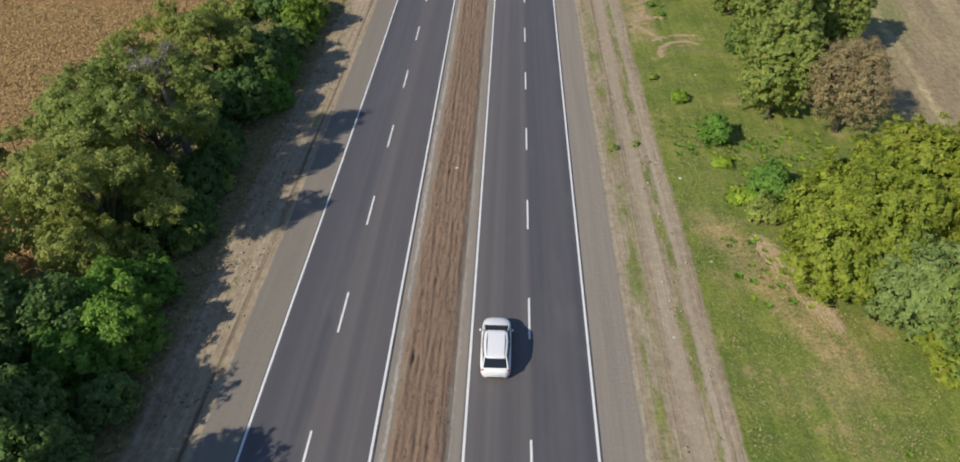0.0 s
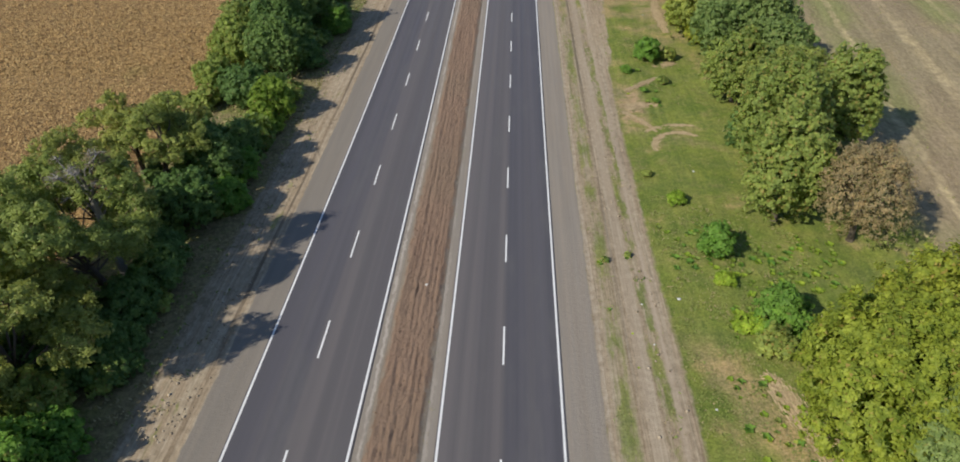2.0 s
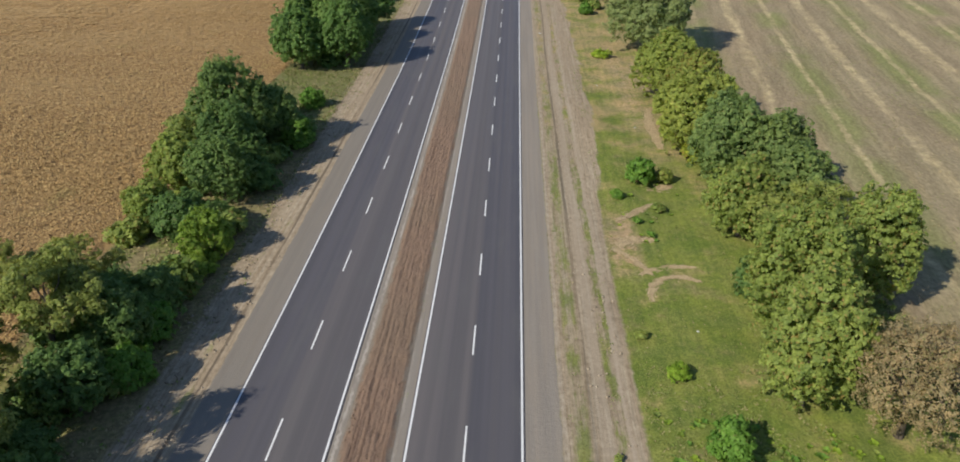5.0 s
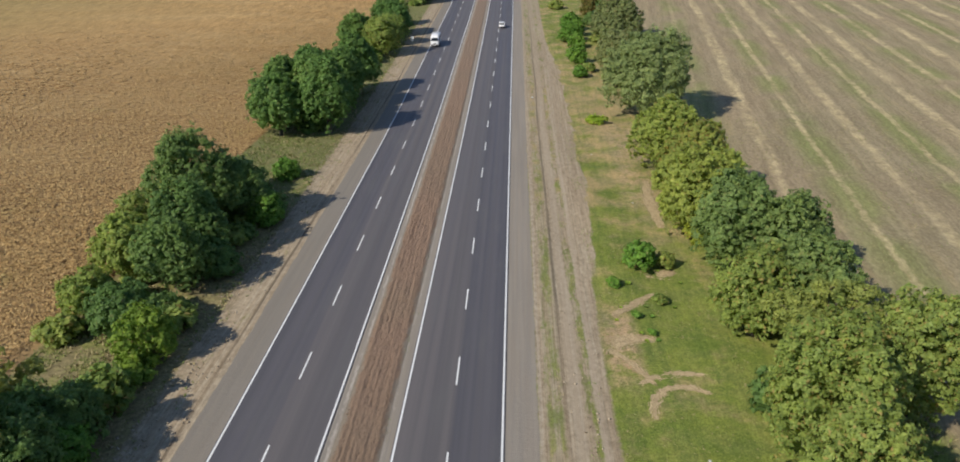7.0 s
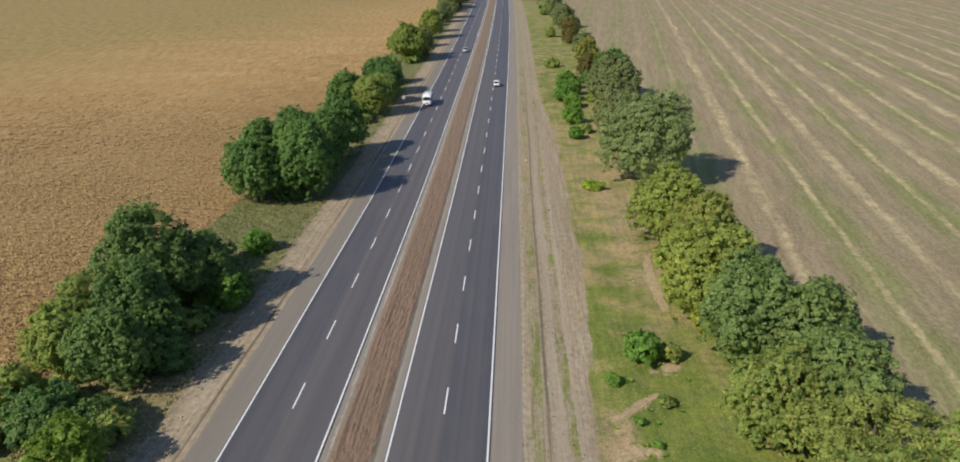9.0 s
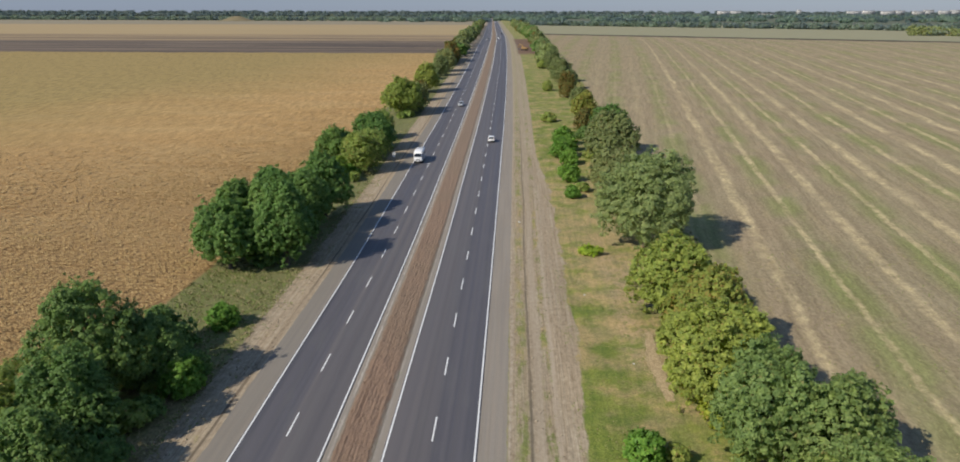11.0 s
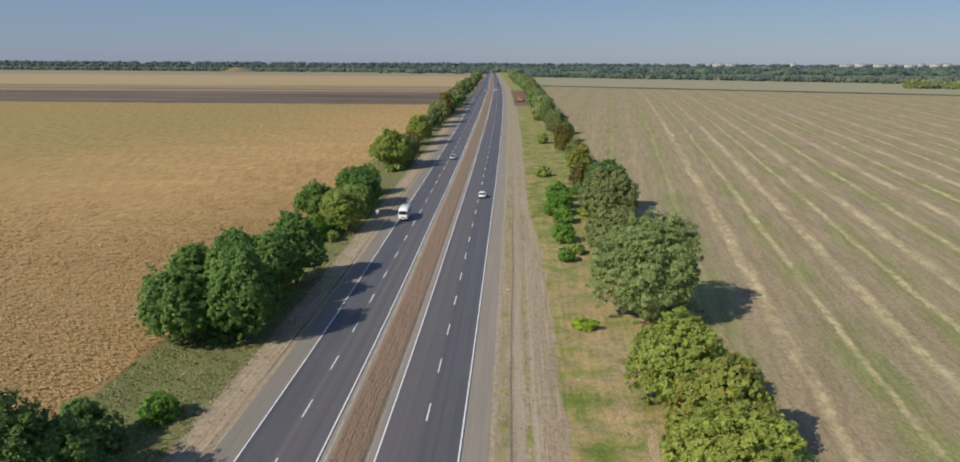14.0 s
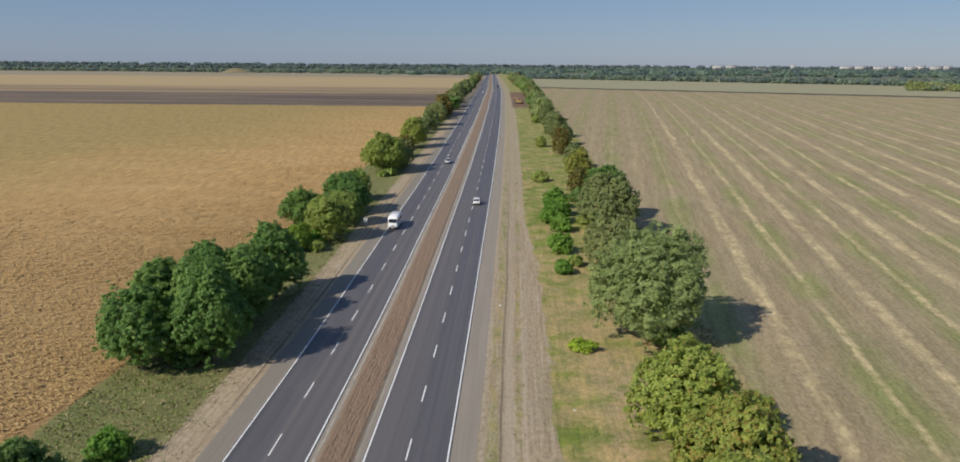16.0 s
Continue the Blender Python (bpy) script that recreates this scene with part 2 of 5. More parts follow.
    litter = n.mix(1.0, litter, n.mix(n.span(n.noise(plan, 1.8, 5.0, 0.75), 0.32, 0.68), (0.66, 0.64, 0.62), (1.28, 1.26, 1.24)), "MULTIPLY")
    # gravel beside the asphalt
    stone = n.mix(n.noise(plan, 14.0, 3.0, 0.8), (0.215, 0.190, 0.160), (0.305, 0.272, 0.230))
    stone = n.mix(n.span(n.noise(n.scaled(plan, 1.0, 0.04), 2.2, 3.0), 0.35, 0.65), stone, n.mix(0.30, stone, (0.30, 0.245, 0.185)))
    stone = n.mix(n.span(n.noise(n.scaled(plan, 3.5, 0.05), 1.0, 4.0, 0.7), 0.48, 0.66, 0.0, 0.10), stone, (0.150, 0.134, 0.116))
    stone = n.mix(n.span(n.noise(plan, 0.9, 5.0, 0.7), 0.52, 0.70, 0.0, 0.4), stone, (0.29, 0.255, 0.210))
    stone = n.mix(1.0, stone, n.mix(n.span(n.noise(n.scaled(plan, 2.2, 0.04), 1.0, 4.0, 0.6), 0.34, 0.66), (0.95, 0.945, 0.94), (1.06, 1.055, 1.05)), "MULTIPLY")
    rim = n.calc("ADD", n.band(edge, -7.20, -6.98, 0.08), n.calc("MULTIPLY", n.band(edge, -3.30, -3.05, 0.08), 0.5))
    stone = n.mix(n.calc("MULTIPLY", rim, n.span(n.noise(n.scaled(plan, 1.0, 0.3), 1.2, 4.0, 0.7), 0.38, 0.58, 0.15, 0.8)), stone, (0.46, 0.41, 0.345))
    stone = n.mix(n.span(x0, -15.0, -16.5, 0.0, 0.45), stone, n.mix(long, (0.125, 0.114, 0.096), (0.225, 0.204, 0.170)))
    col = grass
    dirt_right = n.mix(n.span(y, 170.0, 380.0, 0.0, 0.55), dirt_right, n.mix(fine, (0.255, 0.218, 0.140), (0.390, 0.335, 0.220)))
    worn = n.calc("SUBTRACT", edge, n.calc("MULTIPLY", n.band(y, 105.0, 210.0, 22.0), n.calc("MULTIPLY", n.noise(n.scaled(plan, 0.5, 0.12), 1.0, 4.0, 0.6), 4.2)))
    col = n.mix(n.calc("MULTIPLY", n.span(edge, 7.98, 8.42), n.span(worn, 14.03, 14.47, 1.0, 0.0)), col, dirt_right)
    litter = n.mix(n.span(y, 108.0, 122.0, 0.0, 0.75), litter, n.mix(n.noise(plan, 1.1, 5.0, 0.7), (0.085, 0.105, 0.036), (0.215, 0.225, 0.085)))
    col = n.mix(n.span(x, -21.6, -22.6), col, litter)
    col = n.mix(n.band(n.calc("MULTIPLY_ADD", n.calc("SUBTRACT", mid, 0.5), 1.0, edge), -22.6, -17.6, 0.25), col, dirt_left)
    col = n.mix(n.band(n.calc("MULTIPLY_ADD", n.calc("SUBTRACT", mid, 0.5), 0.5, x0), -18.2, 8.32, 0.10), col, stone)
    # bare brown patch where the digger works
    brown = n.mix(fine, (0.12, 0.075, 0.050), (0.22, 0.145, 0.10))
    col = n.mix(n.calc("MULTIPLY", n.band(x, 13.0, 27.5, 1.0), n.band(n.calc("MULTIPLY_ADD", mid, 20.0, y), 535.0, 735.0, 12.0)), col, brown)
    # maize soil and the fields behind it
    straw = n.mix(fine, (0.336, 0.210, 0.083), (0.548, 0.360, 0.154))
    # brown soil, fading with y, also stands for shade between the near maize plants
    straw = n.mix(n.span(y, 100.0, 260.0, 0.75, 0.0), straw, n.mix(fine, (0.150, 0.090, 0.042), (0.270, 0.170, 0.080)))
    straw = n.mix(1.0, straw, n.mix(n.span(n.noise(plan, 1.7, 4.0, 0.75), 0.32, 0.68), (0.72, 0.70, 0.66), (1.22, 1.22, 1.22)), "MULTIPLY")
    straw = n.mix(n.calc("MULTIPLY", n.span(n.noise(plan, 1.1, 3.0, 0.7), 0.42, 0.60), n.span(y, 170.0, 320.0, 0.20, 0.12)), straw, (0.16, 0.11, 0.05))
    straw = n.mix(n.span(n.noise(n.scaled(plan, 0.02, 0.06), 1.0, 4.0, 0.6), 0.40, 0.66, 0.0, 0.30), straw, n.mix(fine, (0.40, 0.285, 0.130), (0.56, 0.41, 0.20)))
    green_side = n.calc("ADD", n.calc("ADD", x0, n.calc("MULTIPLY", y, -0.31)), n.calc("MULTIPLY", n.calc("SUBTRACT", n.noise(plan, 0.012, 3.0), 0.5), 130.0))
    straw = n.mix(n.calc("MULTIPLY", n.span(green_side, -150.0, -280.0), 0.78), straw, n.mix(fine, (0.205, 0.160, 0.058), (0.365, 0.288, 0.112)))
    grain = n.noise(n.scaled(plan, 0.55, 0.16), 1.0, 5.0, 0.8)
    straw = n.mix(n.span(y, 120.0, 300.0), straw, n.mix(1.0, straw, n.mix(n.span(grain, 0.34, 0.66), (0.72, 0.71, 0.69), (1.20, 1.18, 1.15)), "MULTIPLY"))
    plough = n.mix(n.span(n.noise(n.scaled(plan, 0.003, 0.11), 1.0, 3.0, 0.65), 0.32, 0.70), (0.068, 0.053, 0.046), (0.225, 0.172, 0.120))
    strip = n.mix(n.span(n.noise(n.scaled(plan, 0.002, 0.05), 1.0, 3.0), 0.35, 0.65), (0.165, 0.120, 0.082), (0.36, 0.265, 0.145))
    tan = n.mix(n.noise(n.scaled(plan, 0.003, 0.012), 1.0, 3.0), (0.335, 0.248, 0.130), (0.425, 0.320, 0.170))
    dull = n.mix(wide, (0.23, 0.20, 0.135), (0.31, 0.265, 0.18))
    ragged = n.calc("MULTIPLY_ADD", n.calc("SUBTRACT", wide, 0.5), 14.0, y)
    left = n.mix(n.span(ragged, 526.0, 532.0), straw, plough)
    left = n.mix(n.span(ragged, 655.0, 690.0), left, strip)
    left = n.mix(n.span(ragged, 820.0, 840.0), left, tan)
    left = n.mix(n.span(y, 1390.0, 1450.0), left, dull)
    left = n.mix(n.span(y, 2000.0, 2100.0), left, (0.085, 0.10, 0.05))
    col = n.mix(n.span(x, -36.2, -37.0), col, left)
    # mown field with its parallel swaths, aslant to the road
    slant = n.calc("MULTIPLY_ADD", y, -0.143, x0)
    slant = n.calc("ADD", slant, n.calc("MULTIPLY", n.calc("SUBTRACT", n.noise(plan, 0.035, 5.0, 0.65), 0.5), 2.4))
    slant = n.calc("MULTIPLY_ADD", n.calc("SUBTRACT", mid, 0.5), 1.5, slant)
    slant = n.calc("ADD", n.calc("MINIMUM", slant, 60.0), n.calc("MULTIPLY", n.calc("SUBTRACT", n.calc("MAXIMUM", slant, 60.0), 60.0), 0.82))
    phase = n.calc("FRACT", n.calc("DIVIDE", n.calc("ADD", slant, 845.0 - 26.0 + 4.225), 8.45))
    ridge = n.calc("ABSOLUTE", n.calc("SUBTRACT", phase, 0.5))
    swath = n.calc("MULTIPLY", n.span(n.calc("DIVIDE", ridge, n.calc("MULTIPLY", n.calc("MULTIPLY", n.span(y, 110.0, 230.0, 0.62, 0.88), n.span(y, 260.0, 620.0, 1.0, 0.62)), n.span(n.calc("ABSOLUTE", n.calc("SUBTRACT", n.calc("FRACT", n.calc("DIVIDE", n.calc("ADD", slant, 845.0 - 51.35 + 8.45), 16.9)), 0.5)), 0.2, 0.3, 0.72, 1.25))), 0.200, 0.050), n.calc("MULTIPLY", n.span(n.noise(plan, 0.35, 5.0, 0.7), 0.34, 0.62, 0.15, 1.0), n.span(n.noise(plan, 0.045, 3.0, 0.6), 0.34, 0.58, 0.35, 1.0)))
    pair = n.calc("FRACT", n.calc("DIVIDE", n.calc("ADD", slant, 845.0 - 51.35 + 8.45), 16.9))
    weed = n.calc("MULTIPLY", n.span(n.calc("ABSOLUTE", n.calc("SUBTRACT", pair, 0.5)), 0.30, 0.06), n.span(n.noise(plan, 0.05, 4.0), 0.36, 0.58))
    swath = n.calc("MULTIPLY", swath, n.span(slant, 15.0, 24.0, 0.25, 1.0))
    drag = n.node("ShaderNodeCombineXYZ")
    n.put(drag.inputs[0], slant)
    n.put(drag.inputs[1], y)
    lines = n.noise(n.scaled(drag.outputs[0], 1.3, 0.03), 1.0, 3.0, 0.6)
    broad = n.noise(n.scaled(drag.outputs[0], 0.16, 0.008), 1.0, 3.0, 0.6)
    mown = n.mix(lines, (0.236, 0.184, 0.112), (0.388, 0.308, 0.194))
    mown = n.mix(n.span(n.noise(plan, 0.9, 5.0, 0.7), 0.42, 0.62, 0.0, 0.7), mown, n.mix(fine, (0.202, 0.156, 0.098), (0.356, 0.281, 0.180)))
    mown = n.mix(n.span(n.noise(plan, 0.022, 3.0), 0.45, 0.62, 0.0, 0.45), mown, (0.270, 0.235, 0.140))
    mown = n.mix(n.calc("MULTIPLY", weed, 0.82), mown, n.mix(fine, (0.150, 0.168, 0.054), (0.270, 0.290, 0.104)))
    mown = n.mix(n.span(y, 150.0, 430.0, 0.0, 0.32), mown, n.mix(lines, (0.256, 0.206, 0.119), (0.362, 0.297, 0.176)))
    mown = n.mix(n.span(broad, 0.46, 0.68, 0.0, 0.28), mown, n.mix(fine, (0.255, 0.215, 0.118), (0.40, 0.34, 0.20)))
    mown = n.mix(n.calc("MULTIPLY", swath, n.calc("MULTIPLY", n.span(y, 110.0, 220.0, 0.74, 1.0), n.span(y, 260.0, 620.0, 0.96, 0.62))), mown, n.mix(fine, (0.445, 0.355, 0.195), (0.665, 0.545, 0.318)))
    mown = n.mix(n.calc("MULTIPLY", n.span(ridge, 0.40, 0.47), n.span(n.noise(plan, 0.12, 4.0, 0.65), 0.45, 0.62, 0.0, 0.6)), mown, n.mix(fine, (0.27, 0.215, 0.115), (0.42, 0.34, 0.19)))
    stubble = n.span(n.noise(n.scaled(drag.outputs[0], 0.75, 0.06), 1.0, 5.0, 0.75), 0.34, 0.66)
    mown = n.mix(1.0, mown, n.mix(stubble, (0.84, 0.83, 0.81), (1.15, 1.15, 1.14)), "MULTIPLY")
    clod = n.noise(n.scaled(plan, 2.2, 1.1), 1.0, 5.0, 0.75)
    mown = n.mix(1.0, mown, n.mix(n.span(clod, 0.30, 0.70), (0.76, 0.75, 0.74), (1.20, 1.20, 1.19)), "MULTIPLY")
    haze = n.calc("MULTIPLY_ADD", x0, 0.52, y)
    right = n.mix(n.span(haze, 868.0, 874.0), mown, (0.075, 0.062, 0.045))
    right = n.mix(n.span(haze, 900.0, 908.0), right, n.mix(wide, (0.250, 0.238, 0.140), (0.325, 0.305, 0.190)))
    right = n.mix(n.span(y, 1420.0, 1480.0), right, (0.125, 0.140, 0.095))
    col = n.mix(n.span(n.calc("MULTIPLY_ADD", n.calc("SUBTRACT", mid, 0.5), 2.0, x0), 37.5, 40.5), col, right)
    rough = n.calc("ADD", n.calc("MULTIPLY", fine, 0.6), n.calc("MULTIPLY", n.noise(plan, 9.0, 3.0, 0.7), 0.4))
    n.bump(rough, 0.8, 0.08)
    return n.colour(col)


def asphalt_material():
    n = Nodes("asphalt", 0.7)
    n.bsdf.inputs["Specular IOR Level"].default_value = 0.5
    plan = n.plan()
    grit = n.noise(plan, 30.0, 2.0, 0.8)
    tracks = n.noise(n.scaled(plan, 0.85, 0.012), 1.0, 3.0, 0.5)
    blot = n.noise(n.scaled(plan, 0.5, 0.10), 1.0, 4.0, 0.6)
    across = n.node("ShaderNodeSeparateXYZ")
    n.put(across.inputs[0], plan)
    wob = n.calc("MULTIPLY_ADD", n.calc("SUBTRACT", blot, 0.5), 0.3, across.outputs[0])
    comb = n.noise(n.scaled(plan, 1.25, 0.004), 1.0, 3.0, 0.5)
    col = n.mix(tracks, (0.101, 0.091, 0.092), (0.144, 0.131, 0.129))
    outer = n.calc("ADD", n.band(wob, 1.75, 5.8, 0.25), n.band(wob, -15.8, -11.9, 0.25))
    col = n.mix(n.calc("MULTIPLY", outer, 0.75), col, n.mix(tracks, (0.058, 0.057, 0.072), (0.090, 0.087, 0.104)))
    seam = n.calc("ADD", n.band(across.outputs[0], 3.35, 3.75, 0.2), n.band(across.outputs[0], -13.8, -13.4, 0.2))
    col = n.mix(n.calc("MULTIPLY", seam, 0.50), col, (0.132, 0.120, 0.120))
    col = n.mix(1.0, col, n.mix(n.span(comb, 0.34, 0.66), (0.90, 0.88, 0.89), (1.27, 1.22, 1.18)), "MULTIPLY")
    dust = n.calc("MULTIPLY", n.span(n.noise(n.scaled(plan, 0.35, 0.09), 1.0, 4.0, 0.65), 0.52, 0.70, 0.0, 0.45), n.span(across.outputs[1], 70.0, 30.0))
    col = n.mix(dust, col, (0.165, 0.152, 0.140))
    col = n.mix(n.span(blot, 0.48, 0.70), col, n.mix(0.4, col, (0.140, 0.132, 0.124)))
    col = n.mix(0.35, col, n.mix(grit, (0.045, 0.045, 0.048), (0.155, 0.150, 0.145)))
    n.put(n.bsdf.inputs["Roughness"], n.span(tracks, 0.3, 0.7, 0.50, 0.66))
    n.bump(grit, 0.4, 0.01)
    return n.colour(col)


def paint_material():
    n = Nodes("road_paint", 0.6)
    wear = n.noise(n.place(), 5.0, 5.0, 0.75)
    return n.colour(n.mix(n.span(wear, 0.60, 0.74), n.mix(n.noise(n.place(), 0.8), (0.66, 0.66, 0.64), (0.82, 0.82, 0.80)), (0.34, 0.33, 0.32)))


def median_material():
    n = Nodes("tilled_soil", 0.95)
    plan = n.plan()
    clod = n.noise(plan, 4.2, 5.0, 0.75)
    drag = n.noise(n.scaled(plan, 5.5, 0.06), 1.0, 3.0, 0.6)
    col = n.mix(clod, (0.165, 0.106, 0.072), (0.335, 0.232, 0.162))
    along = n.node("ShaderNodeSeparateXYZ")
    n.put(along.inputs[0], plan)
    col = n.mix(n.calc("MULTIPLY", n.span(drag, 0.52, 0.68), n.span(along.outputs[1], 90.0, 220.0, 1.0, 0.4)), col, n.mix(clod, (0.118, 0.074, 0.051), (0.205, 0.134, 0.094)))
    col = n.mix(n.span(n.noise(plan, 0.05, 2.0), 0.4, 0.62), col, n.mix(0.45, col, (0.21, 0.155, 0.105)))
    off = n.calc("ABSOLUTE", n.calc("ADD", along.outputs[0], 5.075))
    off = n.calc("MULTIPLY_ADD", n.calc("SUBTRACT", n.noise(n.scaled(plan, 1.0, 0.45), 1.1, 5.0, 0.7), 0.5), 1.5, off)
    col = n.mix(n.span(off, 1.42, 1.80), col, n.mix(clod, (0.165, 0.135, 0.100), (0.315, 0.268, 0.210)))
    col = n.mix(n.span(along.outputs[1], 110.0, 260.0, 0.0, 0.55), col, (0.235, 0.180, 0.132))
    n.bump(clod, 1.0, 0.10)
    return n.colour(col)


BARK = bark_material("bark", (0.055, 0.042, 0.030), (0.19, 0.16, 0.125))
DEAD_BARK = bark_material("dead_bark", (0.20, 0.185, 0.165), (0.42, 0.40, 0.37))
LAND, ASPHALT, PAINT, SOIL = land_material(), asphalt_material(), paint_material(), median_material()

# ---- the lie of the land ----
LIE_Y = (-300, 20, 60, 90, 120, 150, 180, 220, 280, 360, 600, 900, 2000, 4500, 6000)
LIE_Z = (0.85, 0.85, 0.0, -0.32, -0.1, -0.09, 0.6, 1.82, 3.41, 6.01, 12.41, 13.4, 13.4, 27.0, 31.0)
BEND_Y = (-300, 380, 707, 1205, 2490, 6000)
BEND_X = (0.0, 0.0, -4.6, -19.7, -58.0, -165.0)


def lie(y):
    """Height of the ground at y, for numbers or arrays."""
    y = np.asarray(y, float)
    return sum(np.interp(y + d, LIE_Y, LIE_Z) for d in (-16, -8, 0, 8, 16)) / 5


def bend(y):
    """How far the road has swung to the side at y."""
    y = np.asarray(y, float)
    return sum(np.interp(y + d, BEND_Y, BEND_X) for d in (-120, -60, 0, 60, 120)) / 5 - 0.0


def at(x, y, h=0.0):
    """The place x across, y along the road, h above the ground."""
    return Vector((x + float(bend(y)), y, float(lie(y)) + h))


ALONG = np.unique(np.concatenate([np.arange(-120, 340, 2.0), np.arange(340, 760, 5.0), np.arange(760, 2600, 20.0), np.arange(2600, 6001, 200.0)]))


def mesh_of(name, verts, faces, mats, index=None, smooth=False, uv=None):
    """A mesh from arrays; all faces have the same number of corners."""
    verts, faces = np.asarray(verts, np.float32), np.asarray(faces, np.int32)
    me = bpy.data.meshes.new(name)
    me.vertices.add(len(verts))
    me.vertices.foreach_set("co", verts.ravel())
    k = faces.shape[1]
    me.loops.add(faces.size)
    me.loops.foreach_set("vertex_index", faces.ravel())
    me.polygons.add(len(faces))
    me.polygons.foreach_set("loop_start", np.arange(0, faces.size, k, dtype=np.int32))
    me.polygons.foreach_set("loop_total", np.full(len(faces), k, dtype=np.int32))
    for m in mats:
        me.materials.append(m)
    if index is not None:
        me.polygons.foreach_set("material_index", np.asarray(index, np.int32))
    me.update(calc_edges=True)
    if smooth:
        me.polygons.foreach_set("use_smooth", np.ones(len(faces), bool))
    if uv is not None:
        layer = me.uv_layers.new(name="plan")
        layer.data.foreach_set("uv", np.asarray(uv, np.float32)[faces.ravel()].ravel())
    return me


def strip(name, xs, ys, height, mat, smooth=True):
    """A sheet over xs across and ys along, height(X, Y) above the lie of the land."""
    X, Y = np.meshgrid(np.asarray(xs, float), np.asarray(ys, float))
    Z = lie(Y) + height(X, Y)
    verts = np.stack([X + bend(Y), Y, Z], -1).reshape(-1, 3)
    nx, ny = len(xs), len(ys)
    i = (np.arange(ny - 1)[:, None] * nx + np.arange(nx - 1)[None]).ravel()
    faces = np.stack([i, i + 1, i + nx + 1, i + nx], 1)
    return mesh_of(name, verts, faces, [mat], smooth=smooth, uv=np.stack([X, Y], -1).reshape(-1, 2))


def rolling(X, Y, size, seed):
    """Smooth unevenness from a few crossed waves."""
    rng = np.random.default_rng(seed)
    out = 0 * X
    for k in range(7):
        a, w = rng.uniform(0, 6.28), rng.uniform(0.6, 1.7) * 6.28 / size
        out = out + np.sin((X * math.cos(a) + Y * math.sin(a)) * w + rng.uniform(0, 6.28))
    return out / 7


def land_height(X, Y):
    beside = np.clip((np.maximum(X - 9.5, -19.0 - X)) / 4.0, 0, 1)
    return beside * (0.28 * rolling(X, Y, 14, 1) + 0.10 * rolling(X, Y, 4, 2) - 0.15)


side = np.concatenate([np.arange(42, 80, 3.0), np.geomspace(80, 5200, 34)])
ACROSS = np.concatenate([-side[::-1], np.arange(-40, 41, 1.0), side])
tagged(new("ground", strip("ground", ACROSS, ALONG, land_height, LAND)), "dry late-summer farmland with earth verges and mown fields", "ground", kind="structure")

# ---- the road ----
NEAR = ALONG[ALONG < 2560]
ROADS = (("left", -15.66, -7.60, -15.5, -11.6, -7.76), ("right", -2.50, 5.72, -2.34, 1.63, 5.56))

for where, low, high, edge_a, middle, edge_b in ROADS:
    xs = np.linspace(low, high, 9)
    road = new("road_" + where, strip("road", xs, NEAR, lambda X, Y: 0.06 + 0 * X, ASPHALT))
    tagged(road, "freshly laid dark grey asphalt carriageway with two lanes", "road", kind="structure")
    for x in (edge_a, edge_b):
        line = new("edge_line", strip("edge_line", (x - 0.08, x + 0.08), NEAR, lambda X, Y: 0.066 + 0 * X, PAINT))
        line.parent = road
    far_v, far_f = [], []
    for k in range(-4, 200):
        y = 36.46 - 4.0 + 12 * k + (0.12 if where == "left" else -0.05)
        ys = np.array([y, y + 4.0])
        quad = [(middle + s + float(bend(v)), v, float(lie(v)) + 0.067) for v in ys for s in (-0.072, 0.072)]
        quad = [quad[0], quad[1], quad[3], quad[2]]
        if y < 700:
            dash = new("lane_dash", mesh_of("lane_dash", quad, [(0, 1, 2, 3)], [PAINT]))
            dash.parent = road
        else:
            far_f.append([len(far_v) + j for j in range(4)])
            far_v += quad
    tagged(new("far_dashes", mesh_of("far_dashes", far_v, far_f, [PAINT])), kind="stuff").parent = road


def ridged(X, Y):
    across = np.clip(np.minimum(X + 6.85, -3.30 - X) / 0.35, 0, 1)
    furrow = 0.5 + 0.3 * np.sin(X * 6.283 / 0.47 + 3.0 * rolling(X, Y, 18, 5) + 1.2 * rolling(X, Y, 5, 8)) + 0.25 * np.sin(X * 6.283 / 0.81 + 3.0 * rolling(X, Y, 22, 15))
    deep = np.clip(0.6 + 1.0 * rolling(X, Y, 9, 9), 0.25, 1) * np.interp(Y, (100, 190), (1.0, 0.35))
    rng, pits = np.random.default_rng(19), 0 * X
    for k in range(8):
        wave = rng.normal(size=X.shape[0])
        gap = np.clip(np.convolve(wave, (0.25, 0.5, 0.5, 0.25), "same") - 0.35, 0, 0.9)
        pits = pits + gap[:, None] * np.exp(-((X + 6.45 - 0.41 * k - 0.16 * rolling(X, Y, 15, 30 + k)) / 0.075) ** 2)
    furrow = furrow - 1.7 * pits * np.interp(Y, (110, 230), (1.0, 0.2))
    return 0.02 + across * (0.09 + 0.085 * furrow * deep + 0.06 * rolling(X, Y, 1.7, 6) + 0.06 * rolling(X, Y, 0.55, 7) + np.random.default_rng(8).normal(0, 0.023, X.shape))


median_y = np.concatenate([np.arange(-110, 10, 1.0), np.arange(10, 210, 0.25), ALONG[(ALONG > 210) & (ALONG < 2560)]])
